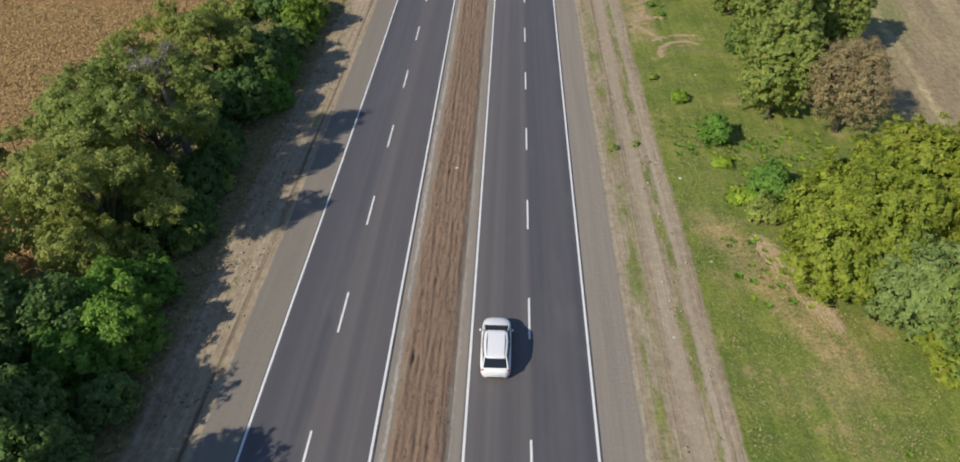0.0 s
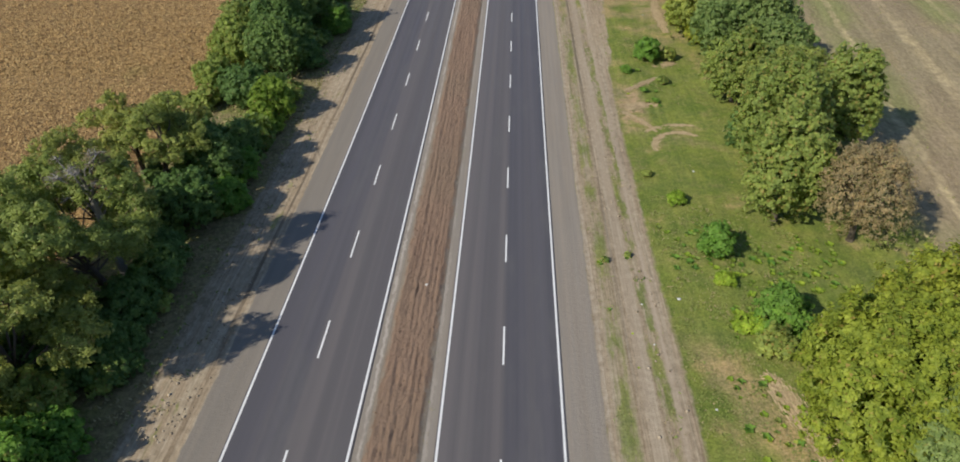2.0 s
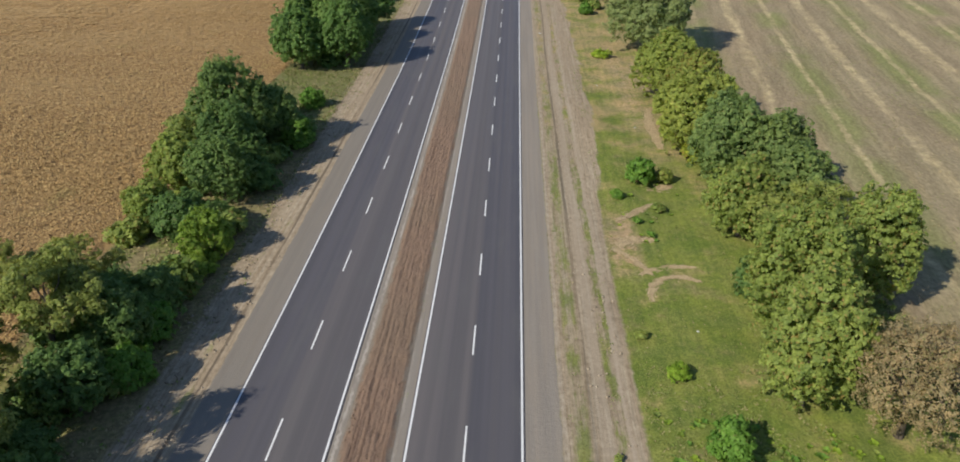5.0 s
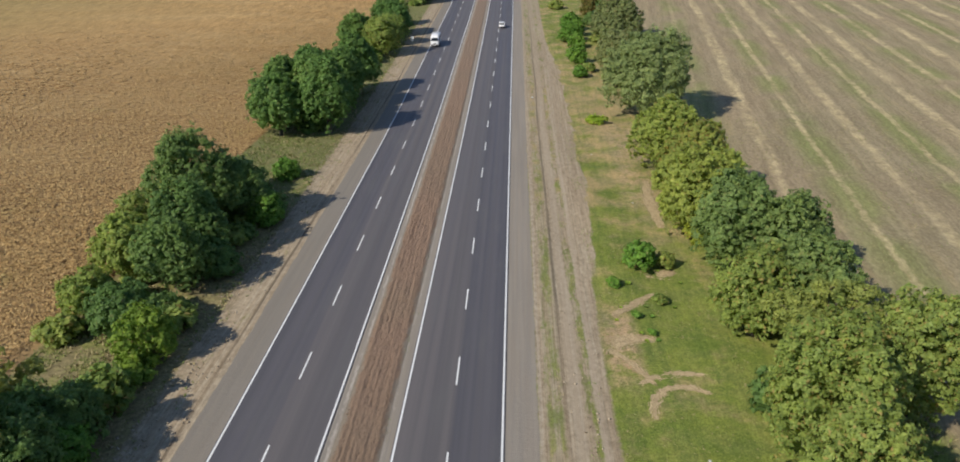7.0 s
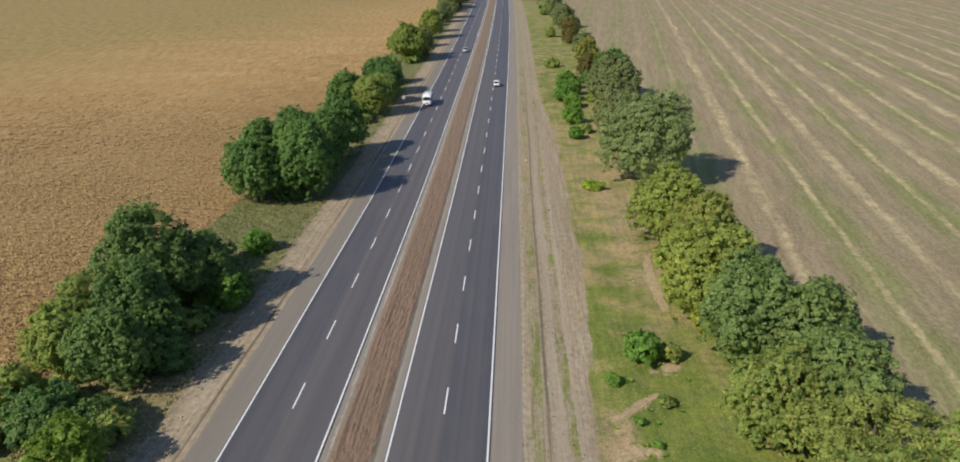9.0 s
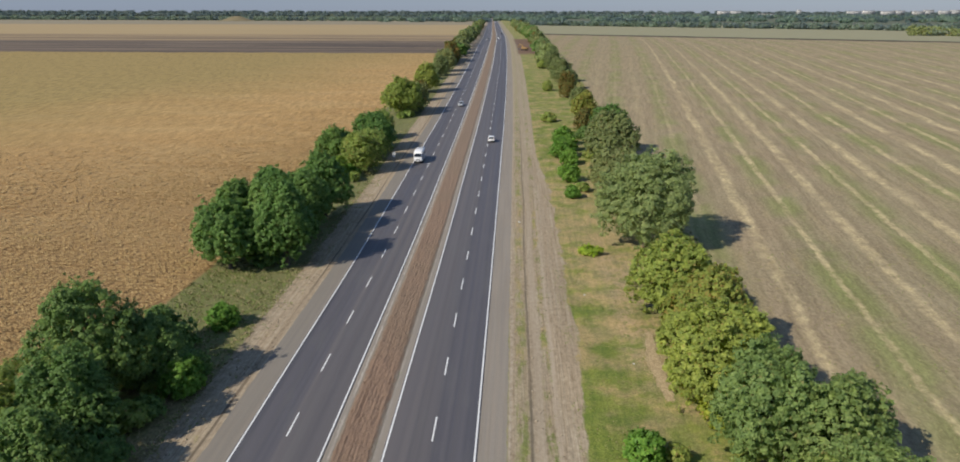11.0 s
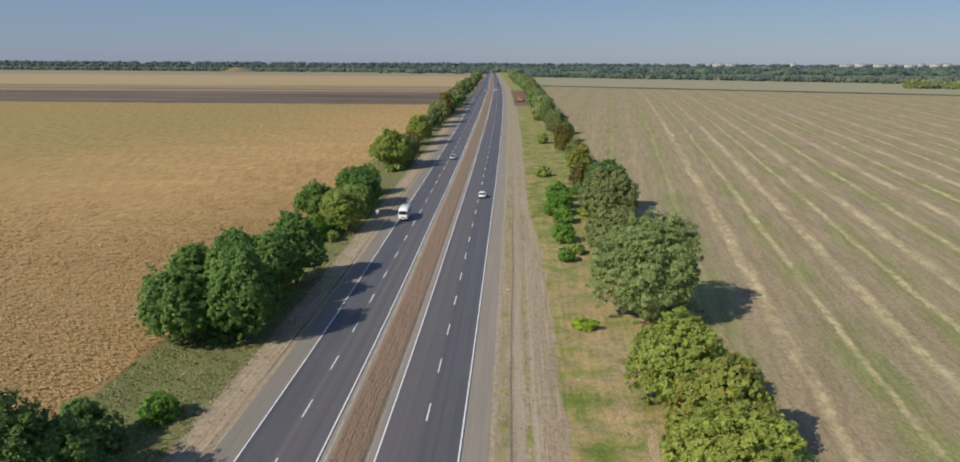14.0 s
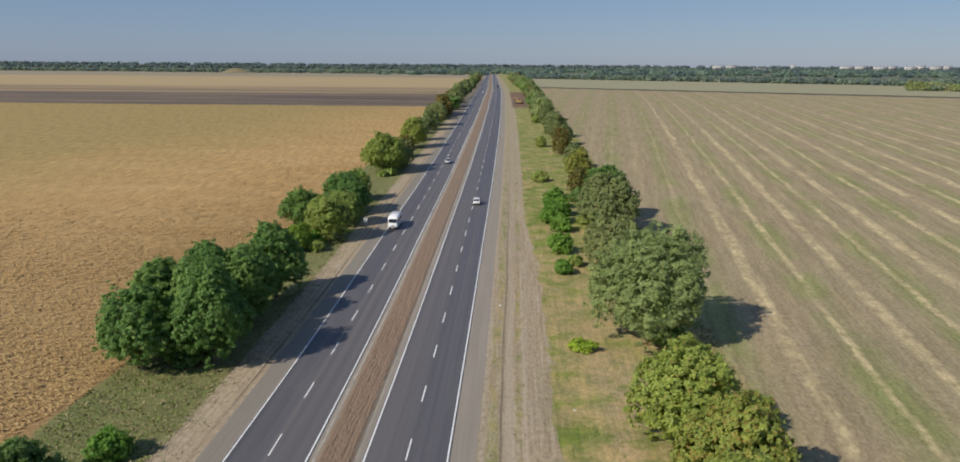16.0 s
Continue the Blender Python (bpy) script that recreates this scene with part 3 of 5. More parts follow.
tagged(new("median_strip", strip("median_strip", np.linspace(-6.9, -3.25, 44), median_y, ridged, SOIL)), "brown tilled earth median strip with lengthwise furrows", "median strip", kind="structure")


# ---- trees ----
def part(name, me, parent, label="", kind=""):
    ob = new(name, me)
    ob.parent = parent
    return tagged(ob, label, kind=kind)


def tube(points, radii, sides=7):
    """Vertices and faces of a bent, tapering tube."""
    points = np.asarray(points, float)
    verts, faces = [], []
    for i, (p, r) in enumerate(zip(points, radii)):
        d = points[min(i + 1, len(points) - 1)] - points[max(i - 1, 0)]
        d = d / (np.linalg.norm(d) + 1e-9)
        u = np.cross(d, (0.31, 0.87, 0.12))
        u /= np.linalg.norm(u)
        v = np.cross(d, u)
        for k in range(sides):
            a = 6.2832 * k / sides
            verts.append(p + r * (math.cos(a) * u + math.sin(a) * v))
    for i in range(len(points) - 1):
        for k in range(sides):
            a, b = i * sides + k, i * sides + (k + 1) % sides
            faces.append((a, b, b + sides, a + sides))
    return np.array(verts), np.array(faces)


def joined(pieces):
    verts, faces, n = [], [], 0
    for v, f in pieces:
        verts.append(v)
        faces.append(f + n)
        n += len(v)
    return np.concatenate(verts), np.concatenate(faces)


def unit(a):
    return a / (np.linalg.norm(a, axis=-1, keepdims=True) + 1e-9)


def boughs(rng, r, h, low, habit):
    """The great masses of a crown, as centres and half axes; each kind of tree has its own habit."""
    tall, turn, out = h - low, rng.uniform(0, 6.28), []
    if habit == "open":
        for k in range(int(11 + 1.6 * r)):
            a = turn + 2.4 * k + rng.uniform(-0.5, 0.5)
            d = r * math.sqrt(rng.uniform(0.02, 0.85))
            z = low + tall * (rng.uniform(0.35, 0.92) - 0.25 * (d / r) ** 2 + 0.10)
            wide = r * rng.uniform(0.20, 0.37)
            out.append((np.array([d * math.cos(a), d * math.sin(a), z]), np.array([wide, wide * rng.uniform(0.7, 1.1), wide * rng.uniform(0.42, 0.70)])))
        return out
    count = {"tall": 6, "round": 7, "low": 6}[habit]
    core = {"tall": 0.48, "round": 0.62, "low": 0.55}[habit]
    out.append((np.array([0, 0, low + tall * 0.50]), np.array([r * core, r * core, tall * 0.44])))
    for k in range(count):
        a = turn + 6.283 * (k + rng.uniform(-0.32, 0.32)) / count
        wide = r * rng.uniform(0.32, 0.50)
        d = (r - wide) * rng.uniform(0.72, 1.06)
        if habit == "tall":
            top, foot = h * rng.uniform(0.74, 1.0), low + 0.10 * tall * rng.random()
        elif habit == "round":
            top, foot = low + tall * rng.uniform(0.55, 0.92), low + tall * rng.uniform(0.0, 0.22)
        else:
            top, foot = h * rng.uniform(0.50, 0.95), 0.0
        out.append((np.array([d * math.cos(a), d * math.sin(a), (top + foot) / 2]), np.array([wide, wide * rng.uniform(0.8, 1.2), (top - foot) / 2])))
    for k in range(3):
        a, wide = rng.uniform(0, 6.28), r * rng.uniform(0.22, 0.34)
        d = r * rng.uniform(0.1, 0.45)
        out.append((np.array([d * math.cos(a), d * math.sin(a), h - wide * rng.uniform(1.0, 1.6)]), np.array([wide, wide, wide])))
    return out


def sprays(rng, masses, size):
    """Leafy twig ends over the masses, with dents and gaps: places, outward ways and radii."""
    centres, axes = np.array([c for c, _ in masses]), np.array([q for _, q in masses])
    spots, ways = [], []
    for c, q in masses:
        area = 4 * math.pi * (((q[0] * q[1]) ** 1.6 + (q[0] * q[2]) ** 1.6 + (q[1] * q[2]) ** 1.6) / 3) ** 0.625
        n = int(0.62 * area / (size * size)) + 5
        d = unit(rng.normal(size=(n, 3)))
        d = d[(d[:, 2] > -0.45) | (rng.random(n) < 0.30)]
        f, g = rng.uniform(0, 6.28, 3), rng.uniform(0, 6.28, 3)
        dent = np.sin(d @ (4.1, 1.7, 2.3) + f[0]) * np.sin(d @ (-1.9, 4.4, 3.1) + f[1]) + 0.6 * np.sin(d @ (6.5, -3.2, 7.1) + g[0]) * np.sin(d @ (3.0, 7.4, -5.5) + g[1])
        p = c + d * q * (1 + 0.17 * dent + rng.normal(0, 0.09, len(d)))[:, None]
        inside = np.linalg.norm((p[:, None] - centres[None]) / axes[None], axis=2).min(1)
        keep = (inside > 0.80) & (p[:, 2] > 0.3 * size) & (rng.random(len(d)) > 0.16)
        spots.append(p[keep])
        ways.append(unit(d / q)[keep])
    spots, ways = np.concatenate(spots), np.concatenate(ways)
    return spots, ways, size * rng.uniform(0.5, 1.55, len(spots))


def blades(rng, p, normal, leaf):
    """Pointed, sagging leaf blades at the places p: each its own island."""
    n = len(p)
    u = unit(np.cross(normal, rng.normal(size=(n, 3))))
    v = np.cross(normal, u)
    long = leaf * rng.uniform(0.68, 1.35, (n, 1))
    wide = long * rng.uniform(0.42, 0.62, (n, 1))
    sag = normal * long * -0.18
    return np.stack([p - u * long * 0.9 - v * wide + sag, p + u * long * 0.2 + v * wide * 1.3, p + u * long * 1.1 - v * wide * 0.5 + sag], 1).reshape(-1, 3)


def crown(rng, masses, leaf, cover, size):
    """Leaves in sprays over the masses, with a thin lining of larger leaves behind them."""
    spots, ways, radii = sprays(rng, masses, size)
    per = np.maximum(4, (cover * 4.0 * (radii / leaf) ** 2 * rng.uniform(0.7, 1.3, len(spots))).astype(int))
    which = np.repeat(np.arange(len(spots)), per)
    n = len(which)
    d = unit(rng.normal(size=(n, 3)) + 0.55 * ways[which])
    shape = rng.uniform(0.5, 1.1, (len(spots), 3))[which] * (1, 1, 0.72)
    shoot = unit(ways + 0.55 * rng.normal(size=(len(spots), 3)) + (0, 0, 0.25)) * (radii * rng.uniform(0.2, 1.5, len(spots)))[:, None]
    along = rng.random((n, 1)) - 0.35
    p = spots[which] + shoot[which] * along + d * shape * radii[which][:, None] * (rng.random((n, 1)) ** 0.5 + 0.15 * np.abs(rng.normal(size=(n, 1))) ** 1.5) * (1.05 - 0.7 * along)
    p[:, 2] = np.maximum(p[:, 2], 0.1)
    normal = unit(0.55 * d + 0.85 * ways[which] + 0.45 * rng.normal(size=(n, 3)) + (0, 0, 0.45))
    verts = [blades(rng, p, normal, leaf)]
    for c, q in masses:
        m = int(0.30 * cover * 4 * math.pi * (q[0] * q[1] * q[2]) ** 0.667 / (2.2 * leaf * leaf))
        e = unit(rng.normal(size=(m, 3)))
        inner = c + e * q * rng.uniform(0.60, 0.86, (m, 1))
        inner[:, 2] = np.maximum(inner[:, 2], 0.2)
        verts.append(blades(rng, inner, unit(e + 0.4 * rng.normal(size=(m, 3))), leaf * 1.5))
    verts = np.concatenate(verts)
    return verts, np.arange(len(verts)).reshape(-1, 3)


KIND = {
    "acacia": ("acacia_tree", "olive-green acacia tree with an open feathery crown", 0.15, 0.84),
    "elm": ("elm_tree", "leafy mid-green elm tree in a roadside windbreak", 0.20, 1.0),
    "maple": ("maple_tree", "dense fresh green maple tree in a roadside windbreak", 0.21, 1.0),
    "walnut": ("walnut_tree", "yellow-green walnut tree turning colour in early autumn", 0.19, 1.15),
    "amber": ("walnut_tree", "walnut tree with orange-brown tips turning in autumn", 0.19, 1.1),
    "olive": ("walnut_tree", "olive-green walnut tree with a dense rounded crown", 0.19, 1.1),
    "silver": ("willow_tree", "grey-green broad crowned willow tree with silvery leaves", 0.165, 0.95),
    "brown": ("withered_tree", "half-withered tree with brown dry leaves and bare twigs", 0.11, 0.27),
    "orange": ("plum_tree", "small tree with reddish brown autumn leaves", 0.20, 0.9),
    "yellow": ("young_ash_tree", "young yellow-green ash tree with a loose crown", 0.17, 0.8),
    "ash": ("ash_tree", "broad mid-green ash tree beside the maize field", 0.20, 1.0),
    "verdant": ("poplar_tree", "soft mid-green poplar tree with a loose feathery crown", 0.18, 1.0),
    "dull": ("roadside_tree", "dull olive-green tree in a long roadside row", 0.20, 1.0),
    "bare": ("bare_tree", "leafless grey tree with dead branches among green ones", 0.10, 0.02),
    "dark": ("oak_tree", "dark green dense crowned tree beside the maize field", 0.19, 0.85),
}
tree_seed = [11]


HABIT = {"verdant": "tall", "acacia": "open", "brown": "tall", "elm": "tall", "silver": "tall", "bare": "open", "yellow": "low", "orange": "low"}


def tree(x, y, r, h, kind, detail=1.0, trunk_at=0.07, lean_to=None, group="windbreak trees"):
    """A tree that stands x across and y along the road."""
    tree_seed[0] += 1
    rng = np.random.default_rng(tree_seed[0])
    name, label, leaf, cover = KIND[kind]
    leaf *= (0.76 if y < 75 else 0.86 if y < 115 else 1.0 if y < 190 else 1.2 if y < 440 else 2.3) / math.sqrt(detail)
    low = h * trunk_at
    top = new(name)
    top.location = at(x, y)
    if lean_to is None:
        top.rotation_euler[2] = rng.uniform(0, 6.28)
    tagged(top, label, "tree", group)
    habit = HABIT.get(kind, "round")
    masses = boughs(rng, r, h, low, habit)
    if lean_to:
        masses = [(c + np.array([*lean_to, 0.0]) * min(1.0, c[2] / h + 0.3), q) for c, q in masses]
    lean = rng.uniform(-0.35, 0.35, 2) if lean_to is None else 0.6 * np.array(lean_to)
    girth = (0.024 * h + 0.05) * (1.0 if lean_to is None else 1.05)
    heart = np.array([lean[0], lean[1], low + (h - low) * 0.45])
    stem = tube([(0, 0, -0.3), (0, 0, 0.15), tuple(heart * 0.45 + rng.uniform(-0.12, 0.12, 3)), heart, heart + (0.2, -0.1, (h - low) * 0.3)],
                [girth * 1.5, girth * 1.1, girth * 0.9, girth * 0.6, girth * 0.2], 7)
    limbs = [stem]
    for c, q in masses[1:]:
        fork = low + (max(c[2], low) - low) * rng.uniform(0.15, 0.60) if low > 1.5 else low * rng.uniform(0.75, 1.6) + 0.3
        share = min(1.0, fork / heart[2])
        a = np.array([heart[0] * share, heart[1] * share, min(fork, heart[2])])
        m = (a + c) / 2 + rng.normal(size=3) * 0.25 + (0, 0, 0.3)
        thick = girth * (0.24 if kind == "brown" else 0.30 if low > 1.5 else 0.38)
        limbs.append(tube([a, m, c], [thick, thick * 0.67, thick * 0.33], 4))
        for k in range(14 if kind in ("bare", "brown") else 5 if y < 75 else 2 if y < 190 else 0):
            e = c + unit(rng.normal(size=3) + (0, 0, 0.4)) * q * 1.02
            bow = (c + e) / 2 + rng.normal(size=3) * 0.14 * q.mean()
            limbs.append(tube([c, bow, e], [girth * 0.14, girth * 0.09, girth * 0.03], 3))
    v, f = joined(limbs)
    part("trunk", mesh_of("trunk", v, f, [DEAD_BARK if kind == "bare" else BARK], smooth=True), top)
    v, f = crown(rng, masses, leaf, cover, max(0.30, 0.076 * r) if y < 440 else 0.16 * r)
    part("crown", mesh_of("crown", v, f, [LEAF[kind]]), top)
    return top


BUSH = {
    "maple": ("maple_bush", "bushy fresh green maple shrub growing on the verge"),
    "yellow": ("yellow_bush", "loose yellow-green shrub on the dry verge"),
    "lime": ("lime_green_bush", "small bright lime-green shrub on the grass verge"),
    "dark": ("dark_bush", "low dark green shrub at the foot of the trees"),
    "elm": ("elm_bush", "rounded mid-green elm shrub among grass"),
    "walnut": ("walnut_bush", "low yellowing shrub on the mown verge"),
}


def bush(x, y, r, h, kind, detail=1.2):
    """A shrub: several stems from the ground under a low crown."""
    tree_seed[0] += 1
    rng = np.random.default_rng(tree_seed[0])
    name, label = BUSH[kind]
    top = new(name)
    top.location = at(x, y)
    tagged(top, label, "bush", "roadside shrubs")
    masses = boughs(rng, r, h, 0.0, "low")
    masses = [(np.array([c[0], c[1], max(c[2], q[2] * 0.75)]), q) for c, q in masses]
    stems = [tube([(0, 0, -0.15), c * (0.5, 0.5, 0.4), c], [0.05, 0.035, 0.015], 5) for c, _ in masses[1:]]
    v, f = joined(stems)
    part("woody_base", mesh_of("woody_base", v, f, [BARK]), top)
    leaf = (0.15 if r > 1.2 else 0.10) * (1.0 if y < 75 else 1.25 if y < 160 else 1.7 if y < 260 else 2.2)
    v, f = crown(rng, masses, leaf / math.sqrt(min(1.0, detail)), 1.0, max(0.16, 0.17 * r))
    part("crown", mesh_of("crown", v, f, [LEAF[kind]]), top)
    return top


# beside the maize: x across, y along, crown radius, height, kind
for row in (
    (-33.0, 8.0, 5.0, 10.0, "dark"), (-25.5, 14.0, 3.8, 10.8, "dark"), (-27.0, 21.0, 3.2, 8.4, "dark"), (-31.5, 21.0, 4.6, 9.5, "dark"),
    (-33.5, 29.0, 4.2, 8.0, "dark"), (-29.2, 30.5, 2.8, 6.0, "dark"), (-38.5, 32.5, 4.6, 9.0, "acacia"), (-30.0, 40.2, 6.0, 10.4, "acacia", 1.0, 0.14, (-0.8, 0.0)),
    (-38.4, 43.0, 4.0, 8.6, "acacia"), (-28.9, 50.4, 6.4, 11.2, "acacia", 1.0, 0.15, (-2.0, -1.6)), (-36.8, 51.5, 3.8, 8.4, "acacia"),
    (-35.0, 60.0, 4.2, 9.2, "acacia"), (-34.6, 68.6, 3.6, 9.0, "acacia", 1.0, 0.2), (-32.4, 73.5, 3.2, 7.4, "acacia"), (-30.4, 64.4, 3.7, 9.4, "acacia", 1.0, 0.30, (0.4, 2.2)), (-28.8, 52.4, 2.6, 12.6, "bare", 1.0, 0.50),
    (-26.6, 67.5, 2.9, 6.2, "dark"), (-28.4, 71.0, 2.8, 5.4, "dark"), (-26.8, 61.0, 2.7, 5.6, "dark"), (-25.8, 72.5, 2.2, 5.0, "dark"),
    (-25.8, 83.2, 2.8, 4.8, "yellow"), (-28.6, 95.5, 3.8, 7.8, "dark"), (-34.2, 97.5, 4.0, 7.2, "olive"), (-29.6, 102.5, 4.2, 9.4, "dark"), (-34.0, 104.0, 3.8, 8.6, "acacia"), (-34.6, 90.0, 2.8, 4.6, "olive"), (-31.8, 110.0, 5.8, 12.4, "dark"),
    (-27.0, 112.5, 2.9, 7.8, "dark"), (-33.4, 147.5, 5.4, 10.4, "ash"), (-25.4, 149.4, 4.6, 13.2, "ash"), (-34.2, 155.5, 4.8, 11.2, "ash"), (-29.4, 153.5, 4.6, 12.0, "ash"),
    (-31.2, 163.0, 5.0, 11.8, "ash"), (-26.4, 163.0, 4.6, 11.4, "ash"), (-25.8, 174.0, 4.9, 11.8, "ash"), (-30.0, 200.0, 2.8, 5.2, "yellow"), (-26.2, 208.0, 4.8, 9.0, "elm"), (-35.0, 220.0, 4.6, 8.2, "ash"),
    (-27.6, 232.0, 5.6, 9.6, "ash"), (-25.4, 220.0, 4.0, 7.6, "elm"), (-29.0, 246.0, 4.4, 7.8, "elm"), (-28.8, 286.0, 6.6, 12.4, "olive"), (-25.4, 294.0, 4.6, 9.6, "dull"), (-26.6, 318.0, 3.4, 7.5, "orange"), (-26.5, 340.0, 5.2, 11.6, "olive"),
    (-31.0, 385.0, 4.0, 7.0, "orange"), (-25.5, 418.0, 5.6, 10.8, "dull"), (-27.5, 362.0, 4.2, 9.0, "dull"), (-26.5, 398.0, 4.6, 9.5, "dull"),
):
    tree(*row)
# beside the mown field
for row in (
    (24.6, 39.5, 5.6, 9.5, "walnut"), (31.5, 43.0, 6.0, 10.5, "walnut"), (27.2, 34.8, 3.6, 7.0, "verdant"), (31.0, 31.0, 5.0, 8.5, "elm"), (37.0, 37.0, 5.5, 10.0, "elm"),
    (31.8, 61.0, 4.0, 9.4, "brown", 1.0, 0.16), (26.0, 64.0, 3.7, 11.0, "elm"), (36.4, 77.5, 3.5, 11.0, "elm"), (27.6, 72.0, 4.2, 12.0, "elm"), (32.2, 82.5, 4.4, 10.0, "acacia"),
    (28.4, 89.5, 3.7, 8.4, "elm"), (33.4, 91.0, 4.2, 9.5, "verdant"), (35.0, 99.5, 4.3, 9.8, "verdant"), (30.0, 102.0, 4.6, 10.5, "verdant"), (28.2, 111.5, 5.2, 11.0, "olive"),
    (30.6, 121.5, 5.0, 10.6, "amber"), (28.8, 133.0, 5.6, 10.6, "olive"), (30.2, 160.5, 8.0, 15.0, "silver"), (29.6, 191.0, 5.6, 9.4, "dull"),
    (31.2, 216.0, 6.8, 12.8, "dull"), (33.0, 230.0, 6.0, 12.0, "ash"), (29.2, 262.0, 2.8, 6.5, "orange"), (30.6, 275.0, 4.2, 9.8, "amber"),
    (31.5, 300.0, 3.4, 7.5, "dull"), (29.2, 329.0, 3.2, 9.6, "orange"), (31.8, 352.0, 4.0, 8.0, "dull"), (30.2, 376.0, 5.0, 10.2, "dull"), (29.8, 398.0, 4.4, 9.0, "dull"), (28.4, 420.0, 4.2, 10.4, "dull"),
):
    tree(*row)
rng_row = random.Random(4)
for side_x, start in ((-26.0, 445.0), (29.0, 446.0)):
    y = start
    while y < 1380:
        tree(side_x + rng_row.uniform(-2, 2), y, rng_row.uniform(3.4, 6.0), rng_row.uniform(7.0, 12), rng_row.choice(("dull", "dull", "dull", "dull", "ash", "silver", "orange")), 0.32 if y < 700 else 0.18)
        y += rng_row.uniform(9, 21) * (1.0 if y < 700 else 1.25)

for row in (
    (-25.6, 42.0, 1.5, 1.6, "elm"), (-25.4, 99.0, 2.4, 3.6, "dark"), (-24.6, 112.0, 2.4, 3.8, "maple"), (-25.0, 114.5, 2.2, 3.2, "dark"), (-27.5, 89.0, 2.2, 3.2, "dark"),
    (-24.8, 20.0, 2.2, 4.0, "dark"), (-25.2, 30.5, 2.6, 4.6, "maple"), (-27.0, 27.0, 2.2, 5.2, "maple"), (-24.4, 64.0, 1.9, 3.4, "maple"), (-25.0, 69.5, 1.9, 3.2, "maple"), (-24.4, 25.5, 1.8, 3.0, "dark"), (-30.0, 88.0, 3.2, 4.2, "dark"),
    (-26.5, 127.5, 2.0, 2.6, "maple"), (-27.2, 33.6, 2.4, 4.8, "maple"), (-28.4, 38.0, 2.4, 4.0, "elm"), (-30.8, 41.0, 2.6, 3.8, "dark"), (-26.2, 45.2, 1.8, 1.8, "dark"), (-27.4, 48.4, 1.8, 1.6, "dark"), (-25.2, 42.6, 1.6, 1.6, "dark"), (-25.6, 49.8, 1.3, 1.1, "elm"), (-27.6, 42.5, 2.2, 3.4, "dark"), (-28.6, 18.0, 2.8, 4.6, "dark"), (-30.5, 121.0, 3.2, 5.0, "dark"), (-25.4, 36.0, 1.8, 3.0, "maple"),
    (22.2, 49.4, 1.9, 3.2, "maple"), (21.0, 46.4, 1.3, 2.2, "elm"), (20.6, 48.6, 0.8, 1.2, "lime"), (-26.2, 52.4, 2.2, 3.8, "dark"), (-27.0, 55.4, 2.0, 3.2, "dark"), (-26.8, 48.2, 2.2, 3.9, "dark"), (-26.6, 44.2, 2.2, 3.6, "dark"), (-29.8, 47.0, 1.8, 2.2, "dark"), (19.5, 58.5, 1.6, 2.6, "maple"), (17.6, 66.5, 0.9, 1.0, "lime"),
):
    bush(*row)

# undergrowth between the trunks
thick = random.Random(9)
for low_y, high_y, low_x, high_x, count, kinds in (
    (8, 78, -35, -24, 22, ("dark", "elm", "dark", "elm")), (84, 118, -36, -25, 12, ("dark", "elm")), (147, 174, -32, -25, 8, ("dark", "dark")),
    (198, 242, -31, -25, 7, ("elm", "maple")), (272, 350, -29, -25, 8, ("elm", "dark")), (28, 48, 28, 38, 6, ("elm", "walnut")),
    (66, 80, 27, 34, 4, ("dark", "dark")), (82, 106, 26.5, 37, 9, ("elm", "elm", "dark")), (108, 140, 27, 33, 6, ("walnut", "elm")), (150, 270, 28, 34, 14, ("elm", "dark")),
):
    for k in range(count):
        r = thick.uniform(1.3, 2.6)
        x, y, tall, kind = thick.uniform(low_x, high_x), low_y + (high_y - low_y) * (k + thick.random()) / count, r * thick.uniform(1.0, 1.5), thick.choice(kinds)
        if -33 < x < -23 and 37 < y < 58:
            r, tall = 1.2, 1.2
        bush(x, y, r, tall, kind, 0.4)
for row in (
    (22.0, 241.0, 3.0, 4.6, "maple"), (22.6, 233.0, 2.6, 4.0, "maple"), (20.9, 225.5, 3.0, 4.4, "maple"), (22.0, 218.0, 2.4, 3.2, "maple"), (20.7, 202.0, 2.5, 3.6, "maple"), (20.5, 189.0, 1.6, 2.4, "maple"), (23.0, 194.0, 1.4, 1.8, "elm"), (20.9, 156.5, 1.9, 1.0, "lime"),
    (20.0, 102.5, 1.9, 2.9, "maple"), (22.9, 102.5, 1.1, 1.5, "elm"), (16.8, 98.0, 0.8, 0.8, "maple"), (19.5, 277.0, 2.6, 2.6, "elm"), (22.5, 347.0, 2.2, 4.2, "elm"), (24.0, 436.0, 2.4, 4.0, "elm"),
    (19.5, 54.5, 0.9, 0.7, "lime"), (19.6, 49.0, 1.0, 1.0, "lime"), (18.2, 92.0, 0.45, 0.4, "maple"), (21.0, 95.0, 0.9, 0.6, "elm"), (10.0, 57.0, 0.28, 0.22, "elm"),
    (12.0, 57.8, 0.28, 0.2, "elm"), (15.6, 71.5, 0.55, 0.4, "elm"), (19.2, 89.0, 0.4, 0.35, "maple"), (-25.6, 80.0, 1.8, 2.0, "yellow"),
):
    bush(*row)


